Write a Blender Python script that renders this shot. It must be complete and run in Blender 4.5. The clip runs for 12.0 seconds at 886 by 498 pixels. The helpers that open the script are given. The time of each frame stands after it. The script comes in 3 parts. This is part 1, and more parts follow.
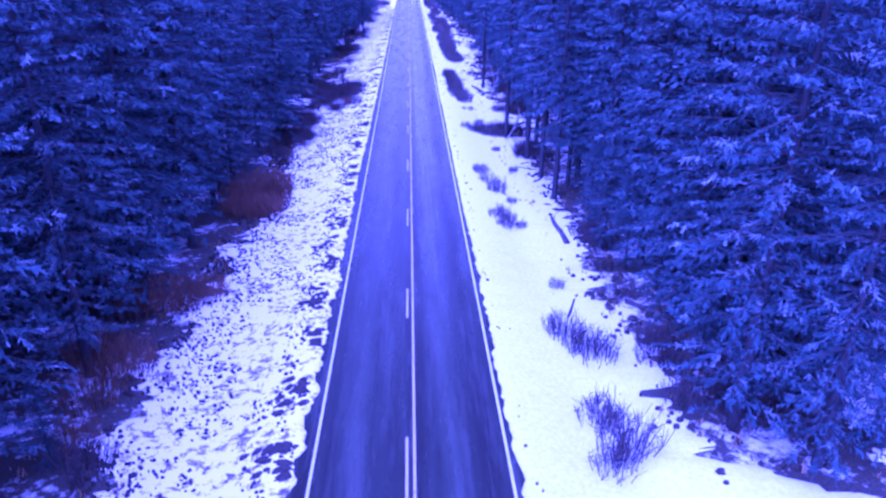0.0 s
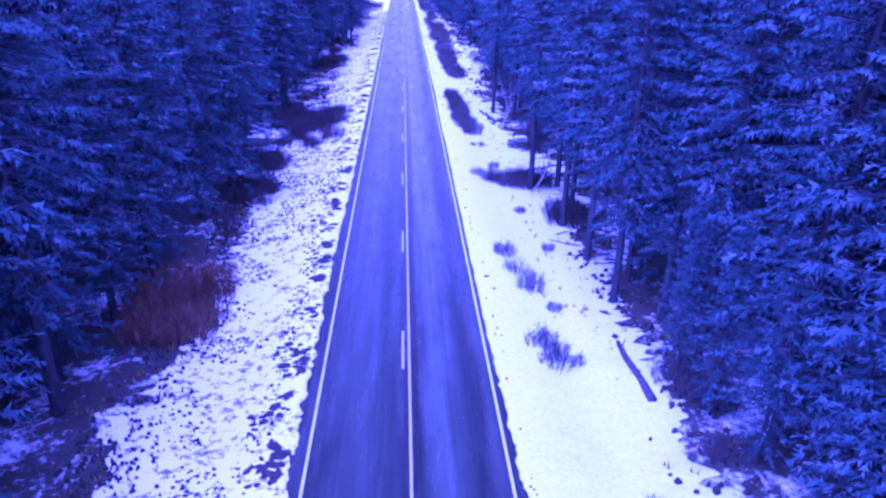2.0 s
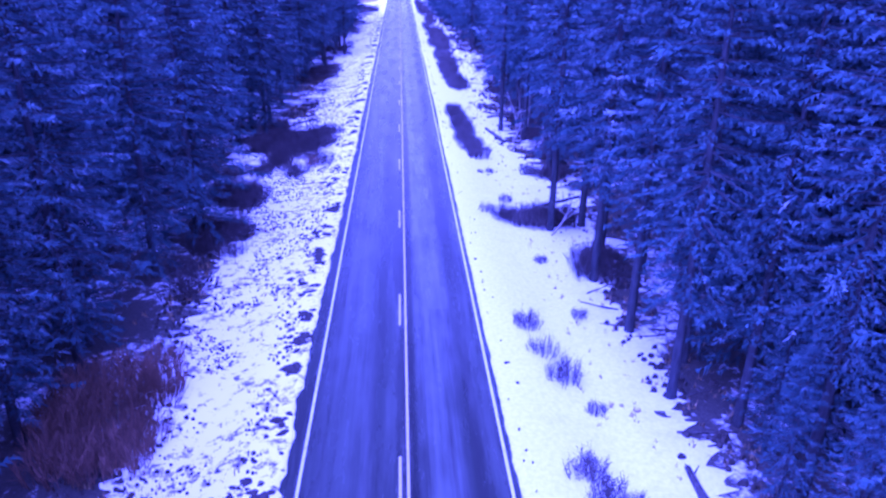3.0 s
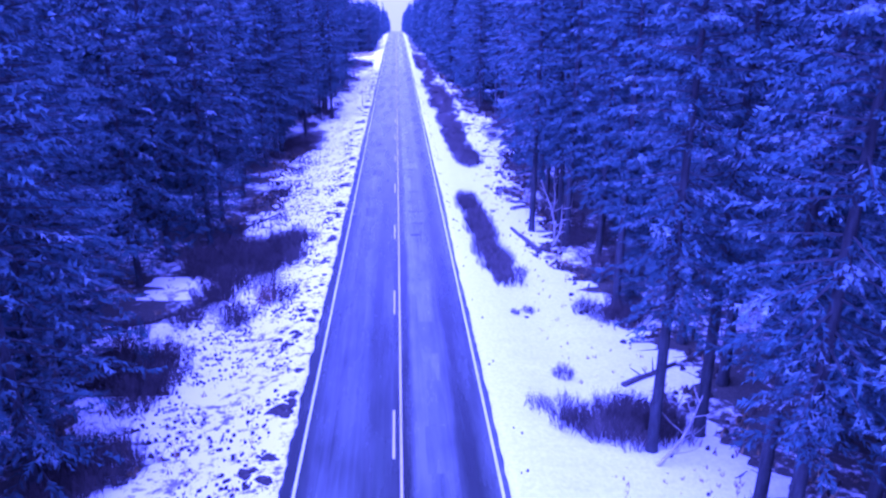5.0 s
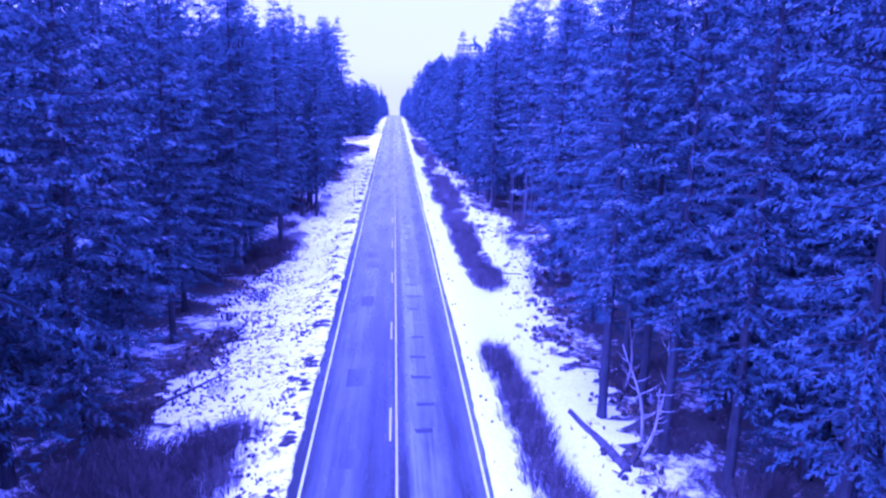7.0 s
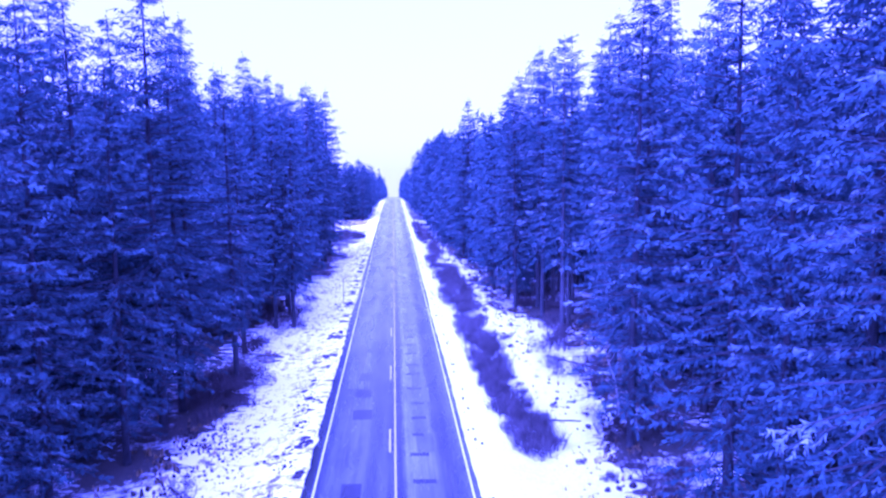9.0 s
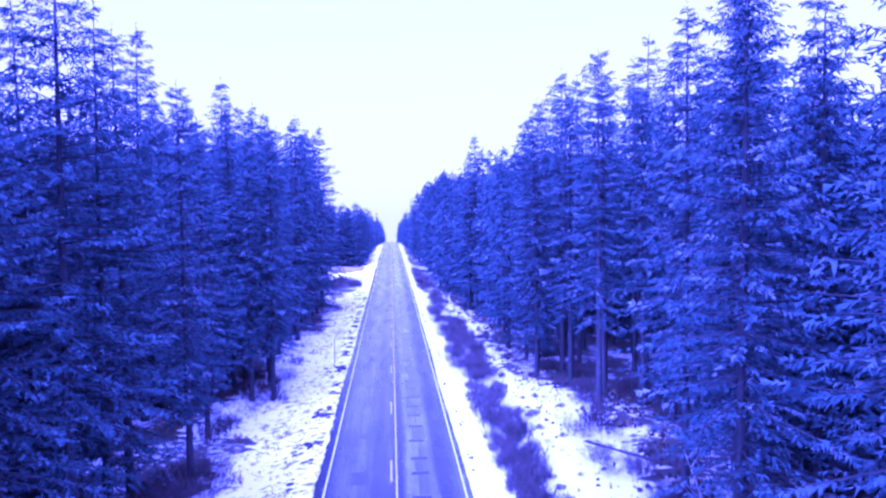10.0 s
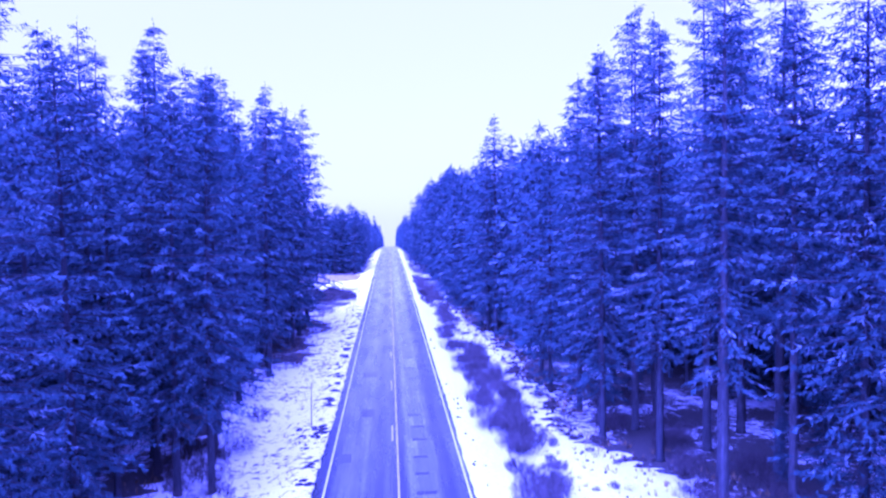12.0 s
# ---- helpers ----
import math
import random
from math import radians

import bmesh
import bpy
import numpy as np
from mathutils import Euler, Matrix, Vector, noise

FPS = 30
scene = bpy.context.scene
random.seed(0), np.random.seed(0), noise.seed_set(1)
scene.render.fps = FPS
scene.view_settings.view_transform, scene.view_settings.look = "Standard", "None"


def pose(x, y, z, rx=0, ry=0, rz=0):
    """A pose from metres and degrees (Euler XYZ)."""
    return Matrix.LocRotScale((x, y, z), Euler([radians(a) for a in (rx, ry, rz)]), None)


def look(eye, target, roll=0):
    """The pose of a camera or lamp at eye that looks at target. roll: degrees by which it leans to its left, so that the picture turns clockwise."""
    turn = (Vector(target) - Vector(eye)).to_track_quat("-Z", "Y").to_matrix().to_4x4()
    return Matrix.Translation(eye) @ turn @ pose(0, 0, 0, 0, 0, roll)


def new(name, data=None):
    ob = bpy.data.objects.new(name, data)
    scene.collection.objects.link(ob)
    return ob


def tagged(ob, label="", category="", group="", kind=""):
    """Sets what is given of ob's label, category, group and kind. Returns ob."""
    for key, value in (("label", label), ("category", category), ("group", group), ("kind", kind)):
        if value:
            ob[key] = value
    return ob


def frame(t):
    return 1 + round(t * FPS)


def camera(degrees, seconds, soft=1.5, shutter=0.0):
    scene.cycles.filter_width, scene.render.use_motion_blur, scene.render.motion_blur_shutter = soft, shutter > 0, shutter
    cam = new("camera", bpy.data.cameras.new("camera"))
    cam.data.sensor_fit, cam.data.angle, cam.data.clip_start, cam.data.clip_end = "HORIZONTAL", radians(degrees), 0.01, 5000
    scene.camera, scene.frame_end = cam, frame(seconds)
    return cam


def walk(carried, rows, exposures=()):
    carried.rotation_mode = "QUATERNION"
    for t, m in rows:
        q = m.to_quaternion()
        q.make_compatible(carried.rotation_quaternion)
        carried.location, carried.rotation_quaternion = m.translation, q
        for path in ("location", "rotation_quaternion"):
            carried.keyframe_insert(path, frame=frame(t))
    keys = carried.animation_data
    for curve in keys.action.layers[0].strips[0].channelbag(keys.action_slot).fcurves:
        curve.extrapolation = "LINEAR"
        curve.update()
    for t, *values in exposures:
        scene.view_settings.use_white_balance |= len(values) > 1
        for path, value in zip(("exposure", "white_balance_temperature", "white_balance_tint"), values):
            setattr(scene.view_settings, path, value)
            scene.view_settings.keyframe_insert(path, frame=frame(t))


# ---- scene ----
cam = camera(64.2, 12.0, soft=2.4)
PATH = [
    (0, (-0.03, 2.564, 17.4), (0.064, 4.4, 16.612), 0.9),
    (0.5, (-0.036, 7.347, 17.16), (0.062, 9.184, 16.375), 0.9),
    (1, (-0.019, 11.158, 17.076), (0.083, 12.995, 16.291), 0.9),
    (1.5, (-0.023, 15.713, 16.984), (0.082, 17.55, 16.198), 1.0),
    (2, (-0.173, 20.872, 16.935), (-0.059, 22.707, 16.147), 1.3),
    (2.5, (-0.125, 25.376, 16.858), (-0.01, 27.211, 16.071), 1.1),
    (4.5, (0.263, 45.518, 16.146), (0.377, 47.381, 15.427), 0.1),
    (5, (0.179, 50.633, 15.954), (0.301, 52.517, 15.293), 0.3),
    (5.5, (0.152, 56.037, 15.754), (0.279, 57.941, 15.156), 0.4),
    (6, (0.116, 60.932, 15.502), (0.247, 62.853, 14.96), 0.5),
    (6.5, (0.11, 64.994, 15.332), (0.243, 66.928, 14.838), 0.7),
    (7, (-0.069, 70.001, 15.125), (0.071, 71.946, 14.682), 1.2),
    (9, (0.255, 89.019, 14.421), (0.392, 91.002, 14.198), -0.6),
    (9.5, (0.157, 94.401, 14.225), (0.299, 96.39, 14.063), -0.7),
    (10, (0.039, 100.132, 14.09), (0.185, 102.124, 13.992), -0.8),
    (10.5, (0.03, 105.398, 13.941), (0.177, 107.391, 13.859), -0.8),
    (11, (-0.021, 110.81, 13.787), (0.129, 112.802, 13.705), -0.8),
    (11.5, (-0.126, 114.871, 13.587), (0.025, 116.863, 13.505), -0.9),
    (12, (-0.129, 120.075, 13.467), (0.022, 122.067, 13.381), -0.9),
]
walk(cam, [(t, look(eye, target, roll)) for t, eye, target, roll in PATH], [(0.0, 0.8, 3930, 111), (5.0, 0.86, 3930, 111), (7.0, 1.04, 3930, 111), (9.0, 1.22, 3930, 111), (12.0, 1.12, 3930, 111)])

# ---- light ----
world = bpy.data.worlds.new("overcast_sky")
scene.world = world
world.use_nodes = True
wn, wl = world.node_tree.nodes, world.node_tree.links
sky = wn.new("ShaderNodeTexSky")
sky.sky_type, sky.sun_disc = "NISHITA", False
sky.sun_elevation, sky.sun_rotation = radians(56), radians(215)
sky.air_density, sky.dust_density, sky.ozone_density = 1.0, 1.0, 1.0
cloud = wn.new("ShaderNodeHueSaturation")
cloud.inputs["Saturation"].default_value = 0.15
veil = wn.new("ShaderNodeMix")
veil.data_type = "RGBA"
veil.inputs[0].default_value = 0.85
veil.inputs[7].default_value = (3.7, 3.5, 3.4, 1)
wl.new(sky.outputs[0], cloud.inputs["Color"])
wl.new(cloud.outputs[0], veil.inputs[6])
wl.new(veil.outputs[2], wn["Background"].inputs[0])
wn["Background"].inputs[1].default_value = 0.15

sun = new("sun", bpy.data.lights.new("sun", "SUN"))
sun.data.energy, sun.data.angle, sun.data.color = 3.0, radians(75), (1.0, 0.97, 0.93)
sun.matrix_world = look((0, 0, 60), (31, 45, -24))

# ---- helpers of this scene ----
rnd = random.Random(7)


def material(name, rough=0.8, spec=0.3):
    m = bpy.data.materials.new(name)
    m.use_nodes = True
    n, l = m.node_tree.nodes, m.node_tree.links
    b = n["Principled BSDF"]
    b.inputs["Roughness"].default_value = rough
    b.inputs["Specular IOR Level"].default_value = spec
    return m, n, l, b


def add_noise(n, l, scale, detail=4.0, rough=0.6, coord="Object", stretch=None):
    c = n.new("ShaderNodeTexCoord")
    t = n.new("ShaderNodeTexNoise")
    t.inputs["Scale"].default_value, t.inputs["Detail"].default_value, t.inputs["Roughness"].default_value = scale, detail, rough
    src = c.outputs[coord]
    if stretch:
        mp = n.new("ShaderNodeMapping")
        mp.inputs["Scale"].default_value = stretch
        l.new(src, mp.inputs[0])
        src = mp.outputs[0]
    l.new(src, t.inputs["Vector"])
    return t.outputs["Fac"]


def ramp(n, l, fac, *stops):
    r = n.new("ShaderNodeValToRGB")
    while len(r.color_ramp.elements) < len(stops):
        r.color_ramp.elements.new(0.5)
    for e, (p, c) in zip(r.color_ramp.elements, stops):
        e.position, e.color = p, (*c, 1) if len(c) == 3 else c
    l.new(fac, r.inputs[0])
    return r.outputs[0]


def mix(n, l, fac, a, b):
    m = n.new("ShaderNodeMix")
    m.data_type = "RGBA"
    for sock, v in ((m.inputs[0], fac), (m.inputs[6], a), (m.inputs[7], b)):
        if isinstance(v, (int, float)):
            sock.default_value = v
        elif isinstance(v, tuple):
            sock.default_value = (*v, 1)
        else:
            l.new(v, sock)
    return m.outputs[2]


def maths(n, l, op, a, b=0.0):
    m = n.new("ShaderNodeMath")
    m.operation = op
    for sock, v in ((m.inputs[0], a), (m.inputs[1], b)):
        if isinstance(v, (int, float)):
            sock.default_value = v
        else:
            l.new(v, sock)
    return m.outputs[0]


def bump(n, l, b, height, strength=0.4, distance=0.05):
    k = n.new("ShaderNodeBump")
    k.inputs["Strength"].default_value, k.inputs["Distance"].default_value = strength, distance
    l.new(height, k.inputs["Height"])
    l.new(k.outputs[0], b.inputs["Normal"])


def mesh_of(name, verts, faces, mats, smooth=False, slots=None):
    me = bpy.data.meshes.new(name)
    me.from_pydata([tuple(v) for v in verts], [], [tuple(f) for f in faces])
    for m in mats if isinstance(mats, (list, tuple)) else [mats]:
        me.materials.append(m)
    if slots is not None:
        me.polygons.foreach_set("material_index", slots)
    if smooth:
        me.polygons.foreach_set("use_smooth", [True] * len(me.polygons))
    me.update()
    return me


def part(name, me, parent, label=""):
    ob = new(name, me)
    ob.parent = parent
    return tagged(ob, label) if label else ob


def empty(name, m):
    ob = new(name)
    ob.matrix_basis = m
    return ob


def tube(points, radii, sides=6, close=True):
    """Rings round a line of points: verts and faces."""
    vs, fs = [], []
    pts = [Vector(p) for p in points]
    for i, (p, r) in enumerate(zip(pts, radii)):
        d = (pts[min(i + 1, len(pts) - 1)] - pts[max(i - 1, 0)]).normalized()
        a = d.cross(Vector((0.3, 0.9, 0.1))).normalized()
        b = d.cross(a)
        for k in range(sides):
            w = 2 * math.pi * k / sides
            vs.append(p + r * (math.cos(w) * a + math.sin(w) * b))
    for i in range(len(pts) - 1):
        for k in range(sides):
            k2 = (k + 1) % sides
            fs.append((i * sides + k, i * sides + k2, (i + 1) * sides + k2, (i + 1) * sides + k))
    if close:
        fs.append(tuple(range(sides))[::-1])
        fs.append(tuple((len(pts) - 1) * sides + k for k in range(sides)))
    return vs, fs


def join(pieces):
    vs, fs = [], []
    for v, f in pieces:
        o = len(vs)
        vs += v
        fs += [tuple(i + o for i in q) for q in f]
    return vs, fs


# ---- materials ----
def asphalt_material(name, lo, hi, wheels=False, frost=0.32, sheen=0.45):
    m, n, l, b = material(name, 0.45, 0.28)
    b.inputs["Sheen Weight"].default_value, b.inputs["Sheen Roughness"].default_value = sheen, 0.11
    fine = add_noise(n, l, 60.0, 3)
    big = add_noise(n, l, 0.8, 6, 0.65, stretch=(1.0, 0.16, 1.0))
    tracks = add_noise(n, l, 1.1, 2, stretch=(1.0, 0.006, 1.0))
    base = ramp(n, l, maths(n, l, "ADD", maths(n, l, "MULTIPLY", big, 0.55), maths(n, l, "MULTIPLY", tracks, 0.45)), (0.38, lo), (0.62, hi))
    if wheels:
        across = n.new("ShaderNodeSeparateXYZ")
        l.new(n.new("ShaderNodeTexCoord").outputs["Object"], across.inputs[0])
        wob = maths(n, l, "ADD", across.outputs[0], maths(n, l, "MULTIPLY", maths(n, l, "SUBTRACT", big, 0.5), 0.4))
        place = maths(n, l, "MULTIPLY", maths(n, l, "ADD", wob, 5.0), 0.1)
        band = ramp(n, l, place, (0.0, (0.6,) * 3), (0.14, (0.7,) * 3), (0.2, (1.2,) * 3), (0.33, (1.3,) * 3), (0.41, (0.8,) * 3),
                    (0.47, (0.9,) * 3), (0.53, (0.45,) * 3), (0.58, (1.6,) * 3), (0.69, (1.5,) * 3), (0.76, (0.6,) * 3), (0.84, (1.0,) * 3))
        mul = n.new("ShaderNodeMix")
        mul.data_type, mul.blend_type = "RGBA", "MULTIPLY"
        mul.inputs[0].default_value = 1.0
        l.new(base, mul.inputs[6])
        l.new(band, mul.inputs[7])
        base = mul.outputs[2]
        # dry frost that the wheels have spread, with distant sheen painted in towards the crest
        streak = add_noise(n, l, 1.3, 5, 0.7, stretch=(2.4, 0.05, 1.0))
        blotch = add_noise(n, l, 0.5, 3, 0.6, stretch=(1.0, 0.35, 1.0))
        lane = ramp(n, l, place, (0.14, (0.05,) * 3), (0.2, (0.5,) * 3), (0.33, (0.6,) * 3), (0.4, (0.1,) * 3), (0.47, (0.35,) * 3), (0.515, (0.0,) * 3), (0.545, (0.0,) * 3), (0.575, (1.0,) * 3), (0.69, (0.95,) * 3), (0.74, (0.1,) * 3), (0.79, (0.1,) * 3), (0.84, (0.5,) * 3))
        # paling along y: grazing sky sheen and haze put into the base colour
        far_sheen = ramp(n, l, maths(n, l, "DIVIDE", across.outputs[1], 400.0), (0.07, (0.0,) * 3), (0.15, (0.35,) * 3), (0.25, (0.55,) * 3), (0.42, (0.75,) * 3), (0.7, (1.0,) * 3))
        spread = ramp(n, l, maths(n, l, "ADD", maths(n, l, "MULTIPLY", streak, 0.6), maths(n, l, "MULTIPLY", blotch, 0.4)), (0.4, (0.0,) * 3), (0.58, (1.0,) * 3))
        thick = maths(n, l, "MULTIPLY", maths(n, l, "MULTIPLY", lane, far_sheen), maths(n, l, "ADD", maths(n, l, "MULTIPLY", spread, 0.8), 0.2))
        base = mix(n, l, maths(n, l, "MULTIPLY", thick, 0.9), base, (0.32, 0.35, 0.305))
    # dried salt and frost in long smears
    salt = add_noise(n, l, 0.7, 7, 0.7, stretch=(1.6, 0.11, 1.0))
    base = mix(n, l, maths(n, l, "MULTIPLY", ramp(n, l, salt, (0.48, (0, 0, 0)), (0.68, (1, 1, 1))), frost), base, (0.14, 0.152, 0.13))
    l.new(mix(n, l, maths(n, l, "MULTIPLY", fine, 0.3), base, (0.028, 0.027, 0.022)), b.inputs["Base Color"])
    l.new(ramp(n, l, big, (0.3, (0.16, 0.16, 0.16)), (0.7, (0.34, 0.34, 0.34))), b.inputs["Roughness"])
    bump(n, l, b, fine, 0.08, 0.01)
    return m


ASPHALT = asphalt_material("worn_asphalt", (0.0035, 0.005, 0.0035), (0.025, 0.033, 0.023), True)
PATCH = asphalt_material("pale_patched_asphalt", (0.05, 0.058, 0.045), (0.14, 0.16, 0.13))
FAINT_PATCH = asphalt_material("faint_patched_asphalt", (0.02, 0.023, 0.017), (0.07, 0.082, 0.06))
TAR_WORN = asphalt_material("dark_patched_asphalt", (0.006, 0.007, 0.005), (0.02, 0.023, 0.016), False, 0.1, 0.7)
TAR = asphalt_material("dark_sealed_joint", (0.01, 0.012, 0.01), (0.026, 0.029, 0.025), False, 0.1, 0.2)


def paint_material(name, colour):
    m, n, l, b = material(name, 0.6, 0.4)
    wear = add_noise(n, l, 6.0, 6, 0.7)
    l.new(mix(n, l, ramp(n, l, wear, (0.56, (0, 0, 0)), (0.72, (0.8, 0.8, 0.8))), colour, (0.08, 0.08, 0.08)), b.inputs["Base Color"])
    return m


WHITE_PAINT = paint_material("worn_white_paint", (0.58, 0.59, 0.56))
YELLOW_PAINT = paint_material("worn_yellow_paint", (0.45, 0.42, 0.33))

# snow with brown litter showing through in patches
SNOW, n, l, b = material("thin_snow", 0.7, 0.25)
spots = add_noise(n, l, 2.2, 6, 0.7)
patches = add_noise(n, l, 0.22, 4, 0.6)
fine = add_noise(n, l, 9.0, 5, 0.7)
bare = ramp(n, l, maths(n, l, "ADD", maths(n, l, "MULTIPLY", spots, 0.42), maths(n, l, "MULTIPLY", patches, 0.58)), (0.4, (0, 0, 0)), (0.485, (1, 1, 1)))
white = ramp(n, l, fine, (0.25, (0.6, 0.62, 0.65)), (0.7, (0.76, 0.77, 0.78)))
litter = ramp(n, l, fine, (0.3, (0.022, 0.021, 0.018)), (0.75, (0.085, 0.078, 0.065)))
l.new(mix(n, l, bare, white, litter), b.inputs["Base Color"])
bump(n, l, b, fine, 0.5, 0.06)

CLEAN_SNOW, n, l, b = material("clean_roadside_snow", 0.7, 0.25)
fine = add_noise(n, l, 5.0, 6, 0.7)
l.new(ramp(n, l, fine, (0.25, (0.58, 0.6, 0.63)), (0.6, (0.75, 0.765, 0.78))), b.inputs["Base Color"])
bump(n, l, b, fine, 0.5, 0.05)

TRAMPLED_SNOW, n, l, b = material("dirty_trampled_snow", 0.75, 0.25)
lumps = add_noise(n, l, 1.9, 8, 0.75)
drift = add_noise(n, l, 0.45, 3, 0.6)
dirt = ramp(n, l, maths(n, l, "ADD", maths(n, l, "MULTIPLY", lumps, 0.75), maths(n, l, "MULTIPLY", drift, 0.25)), (0.525, (0, 0, 0)), (0.572, (1, 1, 1)))
l.new(mix(n, l, dirt, (0.86, 0.86, 0.86), ramp(n, l, lumps, (0.5, (0.34, 0.32, 0.29)), (0.64, (0.09, 0.08, 0.07)))), b.inputs["Base Color"])
bump(n, l, b, lumps, 0.6, 0.1)

STUBBLE, n, l, b = material("snowy_stubble", 0.85, 0.2)
st = add_noise(n, l, 1.2, 6, 0.7, stretch=(1.0, 0.35, 1.0))
l.new(ramp(n, l, st, (0.36, (0.16, 0.115, 0.085)), (0.66, (0.46, 0.42, 0.39))), b.inputs["Base Color"])
bump(n, l, b, st, 0.6, 0.05)

GRAVEL, n, l, b = material("dark_gravel_clods", 0.9, 0.2)
g = add_noise(n, l, 7.0, 5)
l.new(ramp(n, l, g, (0.3, (0.022, 0.02, 0.018)), (0.75, (0.08, 0.07, 0.06))), b.inputs["Base Color"])
bump(n, l, b, g, 0.6, 0.03)

GRASS, n, l, b = material("dead_grass", 0.9, 0.2)
isl = n.new("ShaderNodeNewGeometry").outputs["Random Per Island"]
l.new(ramp(n, l, isl, (0.0, (0.09, 0.06, 0.03)), (1.0, (0.3, 0.23, 0.12))), b.inputs["Base Color"])


def bark_material(name, lo, hi):
    m, n, l, b = material(name, 0.9, 0.2)
    g = add_noise(n, l, 5.0, 6, 0.7, stretch=(1.0, 1.0, 0.22))
    l.new(ramp(n, l, g, (0.3, lo), (0.7, hi)), b.inputs["Base Color"])
    bump(n, l, b, g, 0.8, 0.06)
    return m


BARK = bark_material("grey_brown_bark", (0.02, 0.021, 0.022), (0.062, 0.064, 0.067))
PINE_BARK = bark_material("pale_pine_bark", (0.03, 0.031, 0.032), (0.1, 0.1, 0.1))
PALE_WOOD = bark_material("pale_barkless_deadwood", (0.16, 0.15, 0.14), (0.4, 0.39, 0.37))
DEADWOOD = bark_material("weathered_deadwood", (0.03, 0.028, 0.027), (0.1, 0.092, 0.086))


def needle_material(name, dark, light, dust):
    """Needle sprays: green varies spray by spray, tree by tree; patches carry a dusting of snow."""
    m, n, l, b = material(name, 0.75, 0.25)
    isl = n.new("ShaderNodeNewGeometry").outputs["Random Per Island"]
    one = n.new("ShaderNodeObjectInfo").outputs["Random"]
    clump = add_noise(n, l, 0.55, 5, 0.65, stretch=(1.0, 1.0, 2.2))
    tone = maths(n, l, "ADD", maths(n, l, "MULTIPLY", isl, 0.25), maths(n, l, "MULTIPLY", clump, 0.8))
    green = ramp(n, l, tone, (0.28, dark), (0.78, light))
    green = mix(n, l, maths(n, l, "MULTIPLY", one, 0.45), green, tuple(0.6 * c for c in light))
    snowy = maths(n, l, "MULTIPLY", ramp(n, l, clump, (0.52, (0, 0, 0)), (0.72, (1, 1, 1))), maths(n, l, "MULTIPLY", ramp(n, l, isl, (0.1, (0.6 * dust, 0.6 * dust, 0.6 * dust)), (1.0, (dust, dust, dust))), maths(n, l, "ADD", maths(n, l, "MULTIPLY", one, 1.6), 0.3)))
    l.new(mix(n, l, snowy, green, (0.6, 0.63, 0.66)), b.inputs["Base Color"])
    return m


NEEDLES = needle_material("fir_needles", (0.034, 0.06, 0.067), (0.06, 0.102, 0.114), 0.28)
PINE_NEEDLES = needle_material("pine_needles", (0.034, 0.06, 0.066), (0.072, 0.12, 0.132), 0.28)


def twig_material(name, lo, hi):
    m, n, l, b = material(name, 0.85, 0.2)
    isl = n.new("ShaderNodeNewGeometry").outputs["Random Per Island"]
    l.new(ramp(n, l, isl, (0.0, lo), (1.0, hi)), b.inputs["Base Color"])
    return m


TWIG = twig_material("bare_dark_twigs", (0.035, 0.032, 0.032), (0.16, 0.14, 0.13))
RED_TWIG = twig_material("rust_coloured_twigs", (0.08, 0.046, 0.034), (0.22, 0.13, 0.075))
BROWN_TWIG = twig_material("brown_brush_twigs", (0.03, 0.027, 0.028), (0.1, 0.084, 0.08))
POST, n, l, b = material("weathered_post_wood", 0.8, 0.3)
l.new(ramp(n, l, add_noise(n, l, 12.0, 4), (0.3, (0.12, 0.1, 0.08)), (0.7, (0.3, 0.26, 0.22))), b.inputs["Base Color"])


# ---- the lie of the land ----
def crest(y):
    """The road runs level, then drops away gently over a long crest."""
    d = max(0.0, y - 330.0)
    return -d * d / 15000 if d < 330 else -7.26 - 0.044 * (d - 330)


def bumpy(x, y, s, seed=0.0):
    return noise.noise(Vector((x * s, y * s, seed)))


def left_edge(y):
    """Where the left-hand trees begin."""
    if 228 < y < 306:
        return -70.0
    if y >= 306:
        return -8.5
    return np.interp(y, [0, 30, 60, 90, 110, 124, 138, 160, 200, 228], [-14, -13.5, -12.5, -12.5, -12.5, -14, -11, -11.5, -11, -12])


def right_edge(y):
    return np.interp(y, [0, 30, 50, 70, 80, 91, 97, 106, 128, 145, 156, 165, 178, 197, 208, 235, 280, 300, 320],
                     [13.5, 13, 12.2, 13.0, 14.2, 14.0, 12.2, 11.8, 13, 16.5, 16.5, 12.6, 12, 13.5, 12, 10.4, 10, 9.5, 8.5])


def ground_z(x, y):
    a = abs(x)
    s = min(1.0, max(0.0, (a - 4.4) / 3.8))
    z = -0.14 - 0.6 * s * s * (3 - 2 * s)
    z += s * (0.22 * bumpy(x, y, 0.13, 3) + 0.09 * bumpy(x, y, 0.5, 8))
    return z + crest(y)


def strip(xs, ys):
    nx = len(xs)
    vs = [(x, y, ground_z(x, y)) for y in ys for x in xs]
    fs = [(j * nx + i, j * nx + i + 1, (j + 1) * nx + i + 1, (j + 1) * nx + i) for j in range(len(ys) - 1) for i in range(nx - 1)]
    return vs, fs


